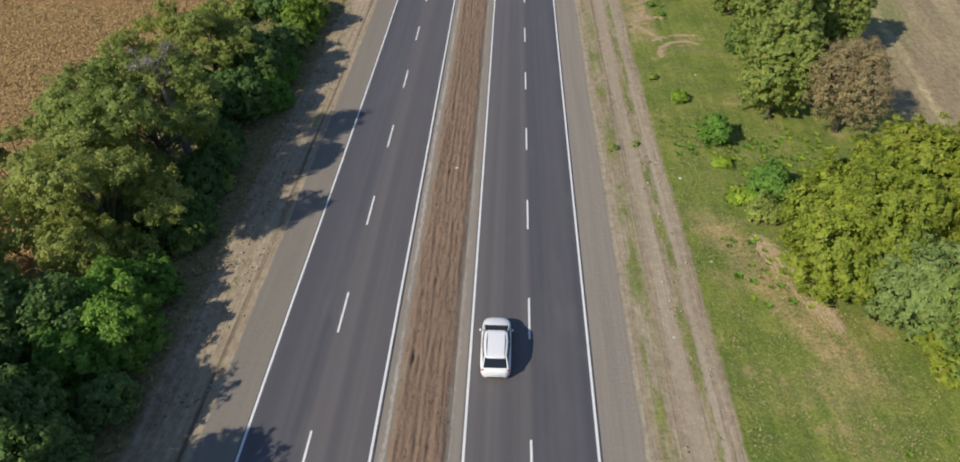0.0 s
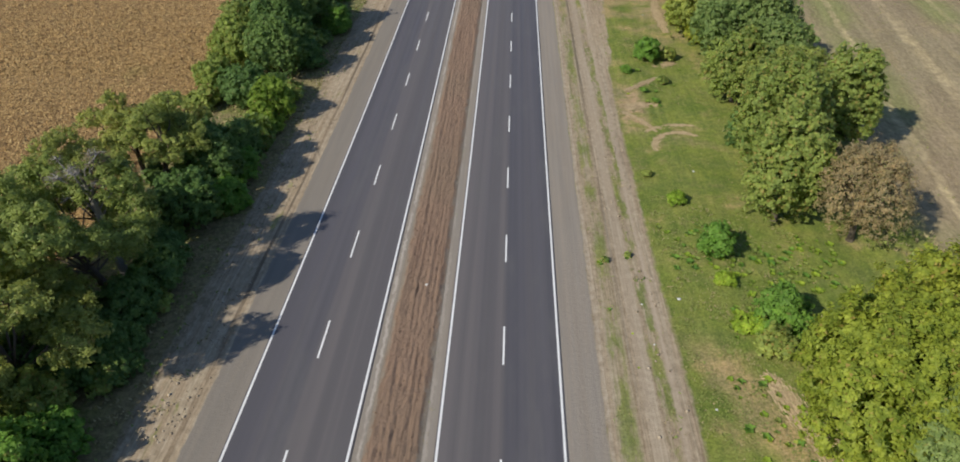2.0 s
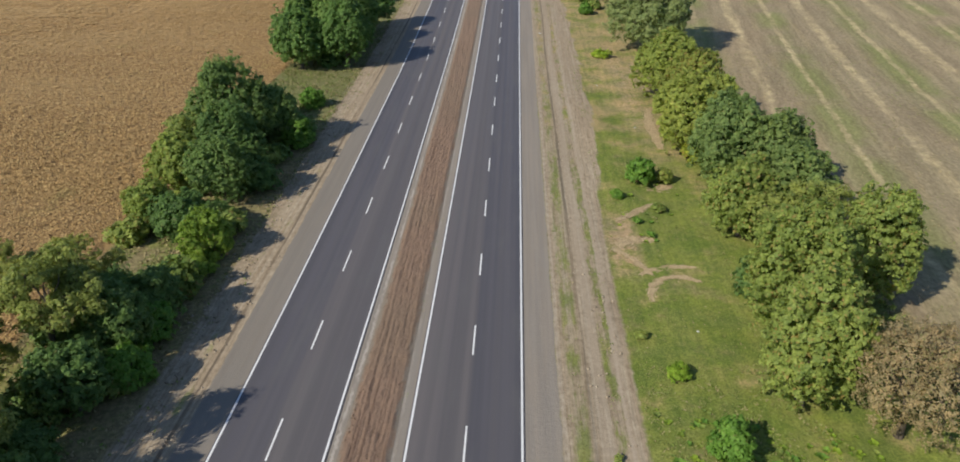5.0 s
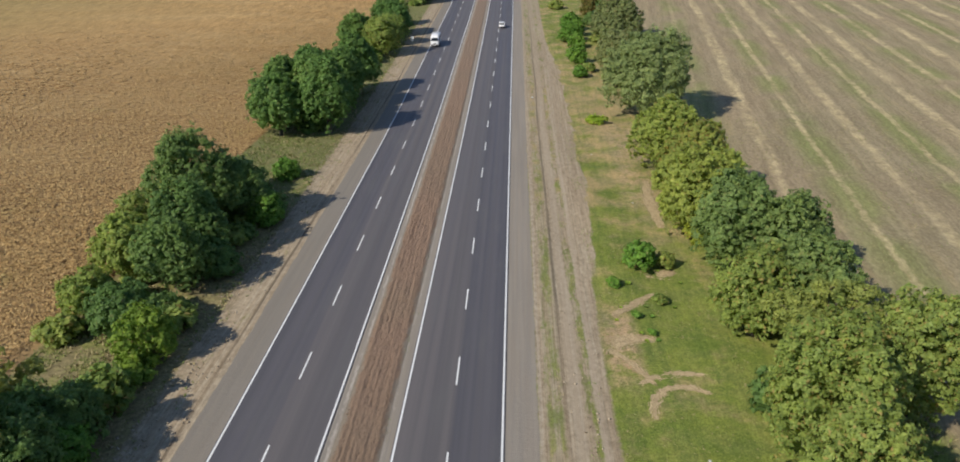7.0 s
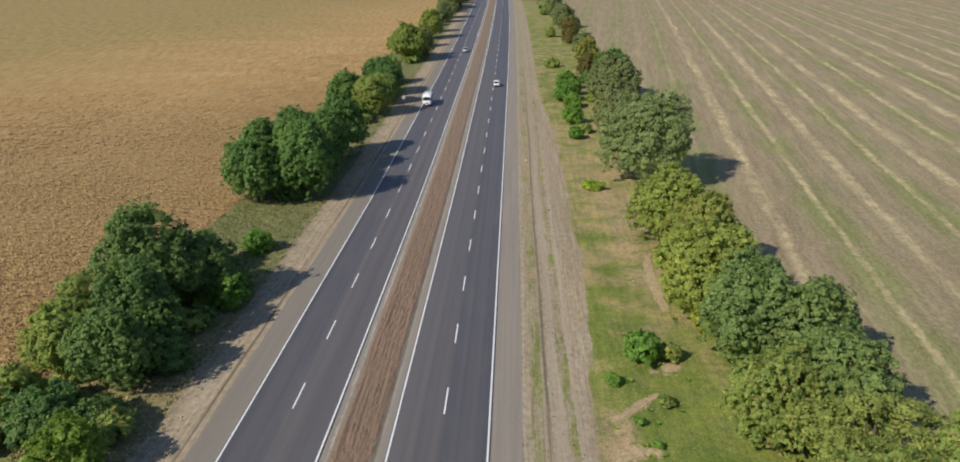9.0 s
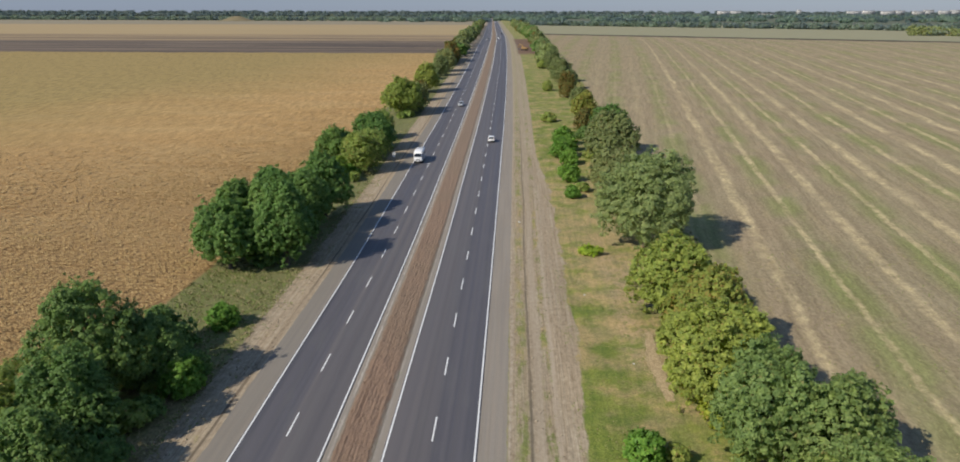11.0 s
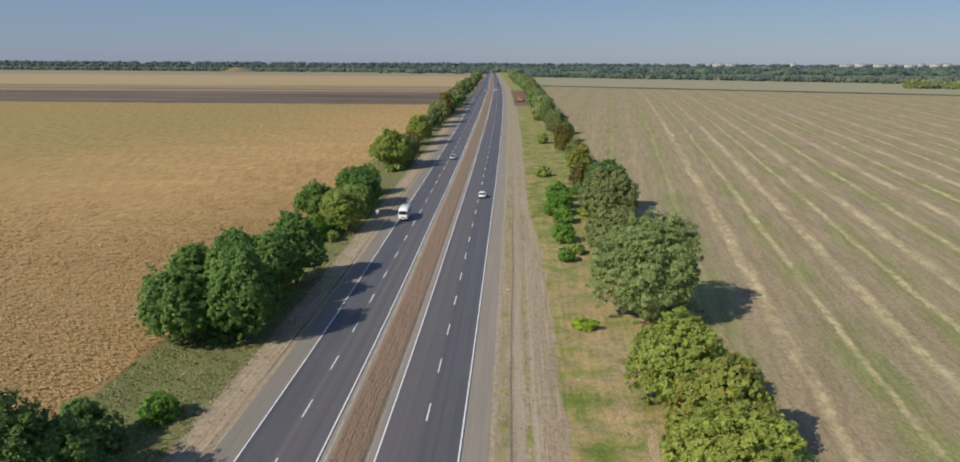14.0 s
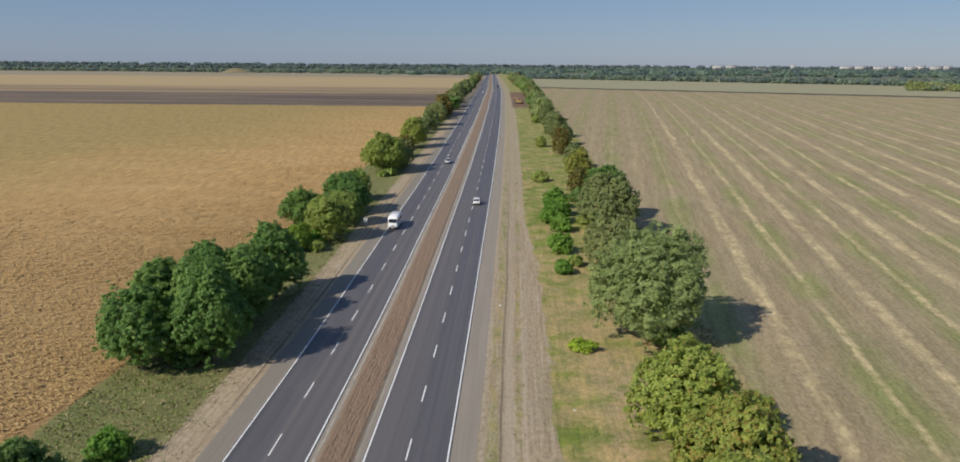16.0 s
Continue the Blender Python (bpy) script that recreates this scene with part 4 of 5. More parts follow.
# ---- maize, grass and weeds ----
def stalks_material():
    n = Nodes("dry_maize", 0.8)
    own = n.island()
    col = n.mix(own, (0.322, 0.203, 0.080), (0.545, 0.365, 0.150))
    bit = n.calc("FRACT", n.calc("MULTIPLY", own, 53.0))
    col = n.mix(n.span(bit, 0.86, 0.90), col, (0.60, 0.43, 0.19))
    parts = n.node("ShaderNodeSeparateXYZ")
    n.put(parts.inputs[0], n.place())
    drift = n.calc("MULTIPLY", n.calc("SUBTRACT", n.noise(n.place(), 0.012, 3.0), 0.5), 130.0)
    green = n.calc("ADD", n.calc("MULTIPLY_ADD", parts.outputs[1], -0.31, parts.outputs[0]), drift)
    col = n.mix(n.calc("MULTIPLY", n.span(green, -150.0, -270.0), 0.55), col, n.mix(own, (0.230, 0.185, 0.062), (0.46, 0.365, 0.140)))
    patch = n.span(n.noise(n.place(), 0.09, 3.0, 0.6), 0.62, 0.74)
    return n.colour(n.mix(n.calc("MULTIPLY", patch, 0.5), col, n.mix(own, (0.21, 0.175, 0.055), (0.45, 0.36, 0.13))))


def maize(name, low_x, high_x, low_y, high_y, gap, row_gap, height, seed, fade_x=0.0, fade_y=0.0):
    """Dry maize: every plant a bunch of bent blades."""
    rng = np.random.default_rng(seed)
    X, Y = np.meshgrid(np.arange(low_x, high_x, row_gap), np.arange(low_y, high_y, gap))
    X = (X + rng.normal(0, 0.16 * row_gap, X.shape)).ravel()
    Y = (Y + rng.uniform(-0.5, 0.5, Y.shape) * gap).ravel()
    edge = np.clip((X - low_x) / fade_x, 0, 1) if fade_x else 1.0
    edge = edge * (np.clip((high_y - Y) / fade_y, 0, 1) if fade_y else 1.0)
    keep = (rng.random(len(X)) < 0.95 * edge) & (X < -36.6 + 0.8 * np.sin(Y * 0.13) + 0.5 * np.sin(Y * 0.51))
    X, Y = X[keep], Y[keep]
    base = np.stack([X + bend(Y), Y, lie(Y)], 1)
    pieces, grow, n = [], row_gap / 0.55, len(base)
    for k in range(5):
        a = rng.uniform(0, 6.2832, n)
        d = np.stack([np.cos(a), np.sin(a), 0 * a], 1)
        w = np.stack([-np.sin(a), np.cos(a), 0 * a], 1) * (rng.uniform(0.055, 0.115, n) * grow)[:, None]
        h = (height * rng.uniform(0.70, 1.04, n))[:, None]
        out = rng.uniform(0.20, 0.50, n)[:, None] * grow
        up = np.array([0, 0, 1.0])
        bow = base + d * out * 0.35 + up * h
        tip = base + d * out * 1.2 + up * h * rng.uniform(0.55, 1.25, n)[:, None]
        pieces.append(np.stack([bow + w, tip, bow - w], 1))
    verts = np.concatenate(pieces).reshape(-1, 3)
    faces = np.arange(len(verts)).reshape(-1, 3)
    return tagged(new(name, mesh_of(name, verts, faces, [STALK])), "ripe dry tan maize plants standing in a field", "maize", kind="stuff")


STALK = stalks_material()
maize("maize", -95, -35.5, -10, 130, 0.33, 0.52, 0.60, 21, 8.0, 40.0)
maize("maize", -135, -35.5, 95, 250, 0.48, 0.70, 0.16, 24, 60.0, 120.0)
maize("maize", -80, -35.5, 180, 330, 0.75, 0.9, 0.10, 22, 35.0, 150.0)
maize("maize", -200, -87, 20, 240, 0.85, 1.05, 0.17, 23, 105.0, 150.0)


def blades_material(name, dark, light):
    n = Nodes(name, 0.75)
    return n.colour(n.mix(n.island(), dark, light))


def tufts(name, spots, size, mats, share, label, category, seed, blades=5):
    """Many small bunches of blades at the spots."""
    rng = np.random.default_rng(seed)
    X, Y = np.asarray(spots).T
    n = len(X)
    base = np.stack([X + bend(Y), Y, lie(Y) + land_height(X, Y) - 0.03], 1)
    verts, index = [], []
    kind = (rng.random(n) < share).astype(int)
    for k in range(blades):
        a = rng.uniform(0, 6.2832, n)
        s = (size * rng.uniform(0.5, 1.3, n))[:, None]
        d = np.stack([np.cos(a), np.sin(a), 0 * a], 1) * s
        w = np.stack([-np.sin(a), np.cos(a), 0 * a], 1) * s * 0.28
        up = np.array([0, 0, 1.0]) * s
        root = base + d * rng.uniform(0, 0.7, (n, 1))
        verts.append(np.stack([root - w, root + w, root + d * 0.75 + up * rng.uniform(0.5, 1.0, (n, 1))], 1))
        index.append(kind)
    verts = np.concatenate(verts).reshape(-1, 3)
    ob = new(name, mesh_of(name, verts, np.arange(len(verts)).reshape(-1, 3), mats, np.concatenate(index)))
    return tagged(ob, label, category, kind="stuff")


GREEN_BLADE = blades_material("grass_blades", (0.125, 0.172, 0.036), (0.235, 0.285, 0.072))
DRY_BLADE = blades_material("dry_blades", (0.25, 0.208, 0.098), (0.42, 0.350, 0.180))
spots_rng = np.random.default_rng(31)


def scatter(count, low_x, high_x, low_y, high_y, patch=0.0, size=9.0, seed=3):
    p = np.stack([spots_rng.uniform(low_x, high_x, count), spots_rng.uniform(low_y, high_y, count)], 1)
    return p[rolling(p[:, 0], p[:, 1], size, seed) > patch] if patch else p


tufts("grass", np.concatenate([scatter(14000, 14.6, 28, 15, 150, -0.1), scatter(15000, 14.4, 27, 15, 68, -0.2, 5.0, 31), scatter(9000, 14.6, 27, 150, 420, 0.02)]), 0.125, [GREEN_BLADE, DRY_BLADE], 0.25, "short green and dry grass on the mown verge", "grass", 41)
tufts("grass", np.concatenate([scatter(1800, 8.8, 10.4, 15, 330, 0.08, 6.0, 4), scatter(1500, 12.0, 13.4, 15, 260, 0.12, 5.0, 5)]), 0.15, [GREEN_BLADE, DRY_BLADE], 0.35, "sparse grass growing along the earth track", "grass", 42)
tufts("grass", np.concatenate([scatter(9000, -36, -22.4, 10, 260), scatter(2500, -36, -22, 260, 520)]), 0.25, [GREEN_BLADE, DRY_BLADE], 0.68, "long dry grass and herbs under the trees", "grass", 43)
tufts("grass", np.concatenate([scatter(5200, -36.5, -23.2, 112, 147, -0.25, 6.0, 21), scatter(2600, -36.5, -25, 74, 92, -0.1, 5.0, 22), scatter(1500, -34, -27, 172, 205, -0.1, 5.0, 23)]), 0.21, [GREEN_BLADE, DRY_BLADE], 0.38, "tall green and straw-coloured grass between the trees", "grass", 48)
tufts("grass", scatter(900, -23.6, -22.4, 76, 200, 0.02, 4.0, 24), 0.24, [GREEN_BLADE, DRY_BLADE], 0.65, "ragged dry grass on the crumbling edge of the verge", "grass", 49)
tufts("grass", scatter(5000, 34, 39.5, 15, 420), 0.30, [GREEN_BLADE, DRY_BLADE], 0.55, "long grass at the edge of the mown field", "grass", 44)
tufts("stubble", np.concatenate([scatter(10000, 39.5, 90, 35, 160), scatter(4000, 60, 140, 90, 230)]), 0.16, [GREEN_BLADE, DRY_BLADE], 0.72, "short stubble and weeds on the mown field", "stubble", 47, 3)
tufts("grass", scatter(700, -3.45, -2.95, 15, 260, 0.15, 5.0, 6), 0.12, [GREEN_BLADE, DRY_BLADE], 0.5, "sparse weeds along the edge of the median", "grass", 45)

tufts("grass", scatter(1500, -22.4, -20.0, 15, 260, 0.05, 5.0, 12), 0.20, [GREEN_BLADE, DRY_BLADE], 0.6, "dry grass along the edge of the earth verge", "grass", 46)


def clods(name, spots, size, mat, label, seed, lift=0.02):
    """Crumbs of earth and stone: dented lumps half sunk in the ground."""
    rng = np.random.default_rng(seed)
    ball = np.array([(1, 0, 0), (0, 1, 0), (-1, 0, 0), (0, -1, 0), (0, 0, 0.8), (0, 0, -0.5)], float)
    skin = np.array([(0, 1, 4), (1, 2, 4), (2, 3, 4), (3, 0, 4), (1, 0, 5), (2, 1, 5), (3, 2, 5), (0, 3, 5)])
    X, Y = np.asarray(spots).T
    n = len(X)
    base = np.stack([X + bend(Y), Y, lie(Y) + land_height(X, Y) + lift], 1)
    s = size * rng.uniform(0.4, 1.0, (n, 1, 1)) ** 2 * 1.8
    verts = base[:, None] + ball[None] * s * rng.uniform(0.6, 1.4, (n, 6, 3))
    faces = (np.arange(n)[:, None, None] * 6 + skin[None]).reshape(-1, 3)
    return tagged(new(name, mesh_of(name, verts.reshape(-1, 3), faces, [mat])), label, "soil", kind="stuff")


def clod_material(name, dark, light):
    n = Nodes(name, 0.95)
    return n.colour(n.mix(n.island(), dark, light))


clods("earth_clods", scatter(3600, -6.7, -3.5, 15, 130), 0.05, clod_material("brown_clods", (0.11, 0.072, 0.050), (0.27, 0.185, 0.128)), "crumbled brown clods on the tilled median", 72, 0.12)
clods("earth_clods", np.concatenate([scatter(700, -23.4, -22.2, 70, 190, 0.0, 3.0, 16), scatter(2600, -21.9, -18.5, 15, 190, 0.05, 6.0, 14), scatter(1200, 10.6, 13.9, 15, 190, 0.1, 5.0, 15)]), 0.085, clod_material("dry_clods", (0.22, 0.175, 0.120), (0.46, 0.385, 0.285)), "loose dry clods of earth beside the road", 71)


def weed_of(seed, size):
    """A low rosette of broad leaves that meet at the root."""
    rng = np.random.default_rng(seed)
    verts, faces = [np.zeros(3)], []
    for k in range(9):
        a = 2.4 * k + rng.uniform(-0.3, 0.3)
        d = np.array([math.cos(a), math.sin(a), 0]) * size * rng.uniform(0.6, 1.1)
        w = np.array([-math.sin(a), math.cos(a), 0]) * size * 0.32
        up = np.array([0, 0, size * 1.5])
        n = len(verts)
        verts += [d * 0.6 + w + up * 0.45, d * 1.1 + up * 0.3, d * 0.6 - w + up * 0.4]
        faces.append((0, n, n + 1, n + 2))
    return np.array(verts), np.array(faces)


WEED = [mesh_of("weed", *weed_of(50 + k, 0.26 + 0.03 * k), [LEAF[m]]) for k, m in enumerate(("yellow", "elm", "yellow", "lime", "maple"))]
weedy = random.Random(5)
for count, low_x, high_x, low_y, high_y in ((125, 20, 30, 53.5, 61.5), (55, 15.3, 21, 55, 63), (16, 18.6, 20.6, 47.5, 51.5), (22, 21, 26, 49, 54), (34, 17, 22, 36, 44), (5, 11.7, 12.6, 57.4, 58.4), (4, 9.4, 10.0, 56.4, 57.2), (14, 22, 30, 18, 27), (16, 15.5, 24, 86, 104), (6, 9, 14, 40, 75), (14, -24, -22.5, 30, 70)):
    for k in range(count):
        x, y = weedy.uniform(low_x, high_x), weedy.uniform(low_y, high_y)
        ob = new("broadleaf_weed", weedy.choice(WEED))
        ob.location = at(x, y, float(land_height(np.array(x), np.array(y))) - 0.02)
        ob.rotation_euler[2] = weedy.uniform(0, 6.28)
        ob.scale = [weedy.uniform(0.6, 1.15) * (0.5 if x < 14 else 1.0)] * 3
        tagged(ob, "low broad-leaved green weed growing on the verge", "weed", "weeds on the verge")


# ---- the far distance ----
def woods(name, spots, radius, height, leaf, mats, label, seed):
    """A far belt of trees: rounded crowns of large leaf clumps over short trunks."""
    rng = np.random.default_rng(seed)
    verts, index = [], []
    for x, y in spots:
        r, h = radius * rng.uniform(0.7, 1.3), height * rng.uniform(0.7, 1.2)
        n = int(15 * (r / leaf) ** 1.1) + 20
        d = unit(rng.normal(size=(n, 3)))
        lump = 1 + 0.25 * np.sin(d[:, :1] * 5 + rng.uniform(0, 6)) * np.sin(d[:, 1:2] * 6 + rng.uniform(0, 6))
        p = d * (r, r, h * 0.5) * lump + (0, 0, h * 0.5)
        p = p * rng.uniform(0.85, 1.05, (n, 1)) + (x, y, float(lie(y)))
        nrm = unit(d + 0.6 * rng.normal(size=(n, 3)))
        u = unit(np.cross(nrm, rng.normal(size=(n, 3))))
        v = np.cross(nrm, u)
        s = leaf * rng.uniform(0.6, 1.3, (n, 1))
        verts.append(np.stack([p - u * s - v * s * 0.6, p + v * s, p + u * s - v * s * 0.6], 1).reshape(-1, 3))
        index.append(np.full(n, rng.integers(0, len(mats))))
    verts = np.concatenate(verts)
    ob = new(name, mesh_of(name, verts, np.arange(len(verts)).reshape(-1, 3), mats, np.concatenate(index)))
    return tagged(ob, label, "woods", kind="stuff")


far = random.Random(77)
# leaf colours with painted-in haze, for the belts towards the horizon
HAZY_GREENS = [LEAF["far"], LEAF["far"], LEAF["distant"]]
woods("far_woods", [(x + far.uniform(-5, 5), 2010 + far.uniform(-25, 25) - 0.15 * (x + 800)) for x in np.arange(-1900, -60, 7.0)], 8, 11, 2.0, HAZY_GREENS, "dark belt of trees along the far fields", 61)
woods("far_woods", [(x + far.uniform(-3, 3), 1425 - 0.68 * x + far.uniform(-12, 12)) for x in np.arange(40, 640, 4.0)], 6, 8, 1.6, HAZY_GREENS, "green belt of trees behind the mown field", 62)
woods("far_woods", [(x + far.uniform(-6, 6), 850 - 0.35 * (x - 440) + far.uniform(-8, 8)) for x in np.arange(428, 640, 4.0)], 6, 9, 1.2, [LEAF["silver"], LEAF["far"], LEAF["dull"]], "dull green trees at the corner of the field", 63)
woods("far_woods", [(far.uniform(-300, 2600), far.uniform(1750, 2900)) for k in range(620)], 13, 10, 3.2, HAZY_GREENS, "scattered groves in front of the town", 64)
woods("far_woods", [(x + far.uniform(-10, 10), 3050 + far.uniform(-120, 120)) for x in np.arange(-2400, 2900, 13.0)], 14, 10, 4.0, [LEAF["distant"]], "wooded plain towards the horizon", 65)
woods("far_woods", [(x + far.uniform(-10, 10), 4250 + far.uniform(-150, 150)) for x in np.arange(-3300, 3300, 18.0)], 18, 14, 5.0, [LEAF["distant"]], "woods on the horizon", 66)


def mound():
    """An old burial mound in the far field."""
    xs, ys = np.linspace(-75, 75, 31), np.linspace(-75, 75, 31)
    X, Y = np.meshgrid(xs, ys)
    Z = 13.0 * np.exp(-((X / 30) ** 2 + (Y / 30) ** 2)) - 0.6
    i = (np.arange(30)[:, None] * 31 + np.arange(30)[None]).ravel()
    n = Nodes("mound_grass", 0.95)
    mat = n.colour(n.mix(n.noise(n.place(), 0.08, 4.0), (0.15, 0.125, 0.07), (0.27, 0.22, 0.125)))
    ob = new("mound", mesh_of("mound", np.stack([X, Y, Z], -1).reshape(-1, 3), np.stack([i, i + 1, i + 32, i + 31], 1), [mat], smooth=True))
    ob.location = (-690, 1880, float(lie(1880)))
    return tagged(ob, "low grass-covered mound in the far field", "mound", kind="structure")


mound()
WHITEWASH = plain("pale_plaster", (0.52, 0.51, 0.50), 0.85, scale=0.2)
PANE = plain("dark_pane", (0.05, 0.06, 0.07), 0.15)
ROOFING = plain("roofing", (0.25, 0.22, 0.21), 0.9, scale=0.3)


def boxes(list_):
    """Vertices and faces of axis-aligned boxes given as (x0, x1, y0, y1, z0, z1)."""
    out = []
    for x0, x1, y0, y1, z0, z1 in list_:
        v = np.array([(x, y, z) for z in (z0, z1) for y in (y0, y1) for x in (x0, x1)], float)
        f = np.array([(0, 2, 3, 1), (4, 5, 7, 6), (0, 1, 5, 4), (1, 3, 7, 5), (3, 2, 6, 7), (2, 0, 4, 6)])
        out.append((v, f))
    return joined(out)


def block(x, y, wide, storeys, base):
    """A far block of flats or farm hall: walls, roof and rows of windows towards the road."""
    top = new("apartment_building")
    top.location = (x, y, base)
    tagged(top, "pale distant building with rows of dark windows", "building", "town on the horizon")
    tall = 3.0 * storeys
    part("wall", mesh_of("wall", *boxes([(-wide / 2, wide / 2, 0, 14, 0, tall)]), [WHITEWASH]), top)
    part("roof", mesh_of("roof", *boxes([(-wide / 2 - 0.4, wide / 2 + 0.4, -0.4, 14.4, tall, tall + 1.0)]), [ROOFING]), top)
    panes = [(-wide / 2 + 2 + 4 * j, -wide / 2 + 4 + 4 * j, -0.12, 0.02, 3 * k + 1, 3 * k + 2.4) for k in range(storeys) for j in range(int(wide / 4) - 1)]
    part("windows", mesh_of("windows", *boxes(panes), [PANE]), top, "rows of dark windows", "stuff")


for x, y, wide, storeys in (
    (1730, 3900, 70, 6), (1815, 3930, 60, 7), (1890, 3880, 70, 6), (1975, 3950, 60, 7), (2050, 3900, 60, 6), (2125, 3950, 50, 8), (2190, 3920, 60, 7), (2265, 3960, 50, 8),
    (1070, 3880, 60, 6), (1135, 3890, 50, 6), (1455, 3900, 20, 8), (690, 3000, 50, 3), (1010, 3050, 60, 4), (560, 2900, 60, 3),
):
    block(x, y, wide, storeys, float(lie(y)) - 0.5)


# ---- vehicles ----
CAR_WHITE = plain("white_car_paint", (0.80, 0.80, 0.80), 0.25, grain=0.02)
CAR_SILVER = plain("silver_car_paint", (0.52, 0.54, 0.56), 0.3, 0.3, grain=0.03)
CAR_DARK = plain("dark_car_paint", (0.04, 0.045, 0.06), 0.25, grain=0.05)
CAR_GLASS = plain("tinted_glass", (0.018, 0.022, 0.028), 0.06, grain=0.02)
RUBBER = plain("tyre_rubber", (0.022, 0.022, 0.023), 0.85)
RIM = plain("alloy_rim", (0.55, 0.55, 0.56), 0.35, 0.8)
TRIM = plain("black_trim", (0.03, 0.03, 0.032), 0.6)
RED_LAMP = plain("red_lamp_lens", (0.42, 0.02, 0.02), 0.2)
CLEAR_LAMP = plain("clear_lamp_lens", (0.75, 0.77, 0.78), 0.12)
PLATE = plain("number_plate_white", (0.72, 0.72, 0.70), 0.5)
for m in (CAR_WHITE, CAR_SILVER, CAR_DARK, CAR_GLASS, CLEAR_LAMP):
    m.node_tree.nodes["Principled BSDF"].inputs["Specular IOR Level"].default_value = 0.5


def loft(rings):
    """Closed rings of the same number of points, skinned and capped; triangles and quads as quads."""
    k = len(rings[0])
    bm = bmesh.new()
    vs = [[bm.verts.new(p) for p in ring] for ring in rings]
    for a, b in zip(vs, vs[1:]):
        for i in range(k):
            bm.faces.new((a[i], a[(i + 1) % k], b[(i + 1) % k], b[i]))
    bm.faces.new(vs[0][::-1])
    bm.faces.new(vs[-1])
    bmesh.ops.recalc_face_normals(bm, faces=bm.faces)
    return bm


def solid(name, bm, mat, parent, label="", bevel=0.0, smooth=False):
    """Links a bmesh as one part."""
    if bevel:
        bmesh.ops.bevel(bm, geom=[e for e in bm.edges if len(e.link_faces) == 2 and e.calc_face_angle(0) > 0.5], offset=bevel, segments=2, affect="EDGES", clamp_overlap=True)
    me = bpy.data.meshes.new(name)
    bm.to_mesh(me)
    bm.free()
    me.materials.append(mat)
    if smooth:
        me.polygons.foreach_set("use_smooth", np.ones(len(me.polygons), bool))
    return part(name, me, parent, label)


def slab(corners, depth):
    """A plate through four corners, thickened along its normal on both sides."""
    a, b, c, d = (Vector(p) for p in corners)
    n = (b - a).cross(d - a).normalized() * depth / 2
    return loft([[p - n for p in (a, b, c, d)], [p + n for p in (a, b, c, d)]])


def box(x0, x1, y0, y1, z0, z1):
    return loft([[(x0, y0, z), (x1, y0, z), (x1, y1, z), (x0, y1, z)] for z in (z0, z1)])


def wheel(top, x, y, r, wide):
    bm = bmesh.new()
    bmesh.ops.create_cone(bm, cap_ends=True, segments=20, radius1=r, radius2=r, depth=wide, matrix=pose(x, y, r, 0, 90, 0))
    tyre = solid("tyre", bm, RUBBER, top, bevel=0.03)
    bm = bmesh.new()
    bmesh.ops.create_cone(bm, cap_ends=True, segments=16, radius1=r * 0.62, radius2=r * 0.55, depth=wide + 0.03, matrix=pose(x, y, r, 0, 90, 0))
    solid("rim", bm, RIM, tyre)


def hull(stations):
    """Rings for a body: rows of y, half width, underside, belt height, crown of the top."""
    rings = []
    for y, w, z0, z1, rise in stations:
        half = [(w * 0.90, z0), (w, z0 + 0.16), (w * 1.0, z0 + (z1 - z0) * 0.62), (w * 0.965, z1 - 0.05), (w * 0.86, z1), (w * 0.45, z1 + rise)]
        rings.append([(x, y, z) for x, z in half] + [(-x, y, z) for x, z in half[::-1]])
    return loft(rings)


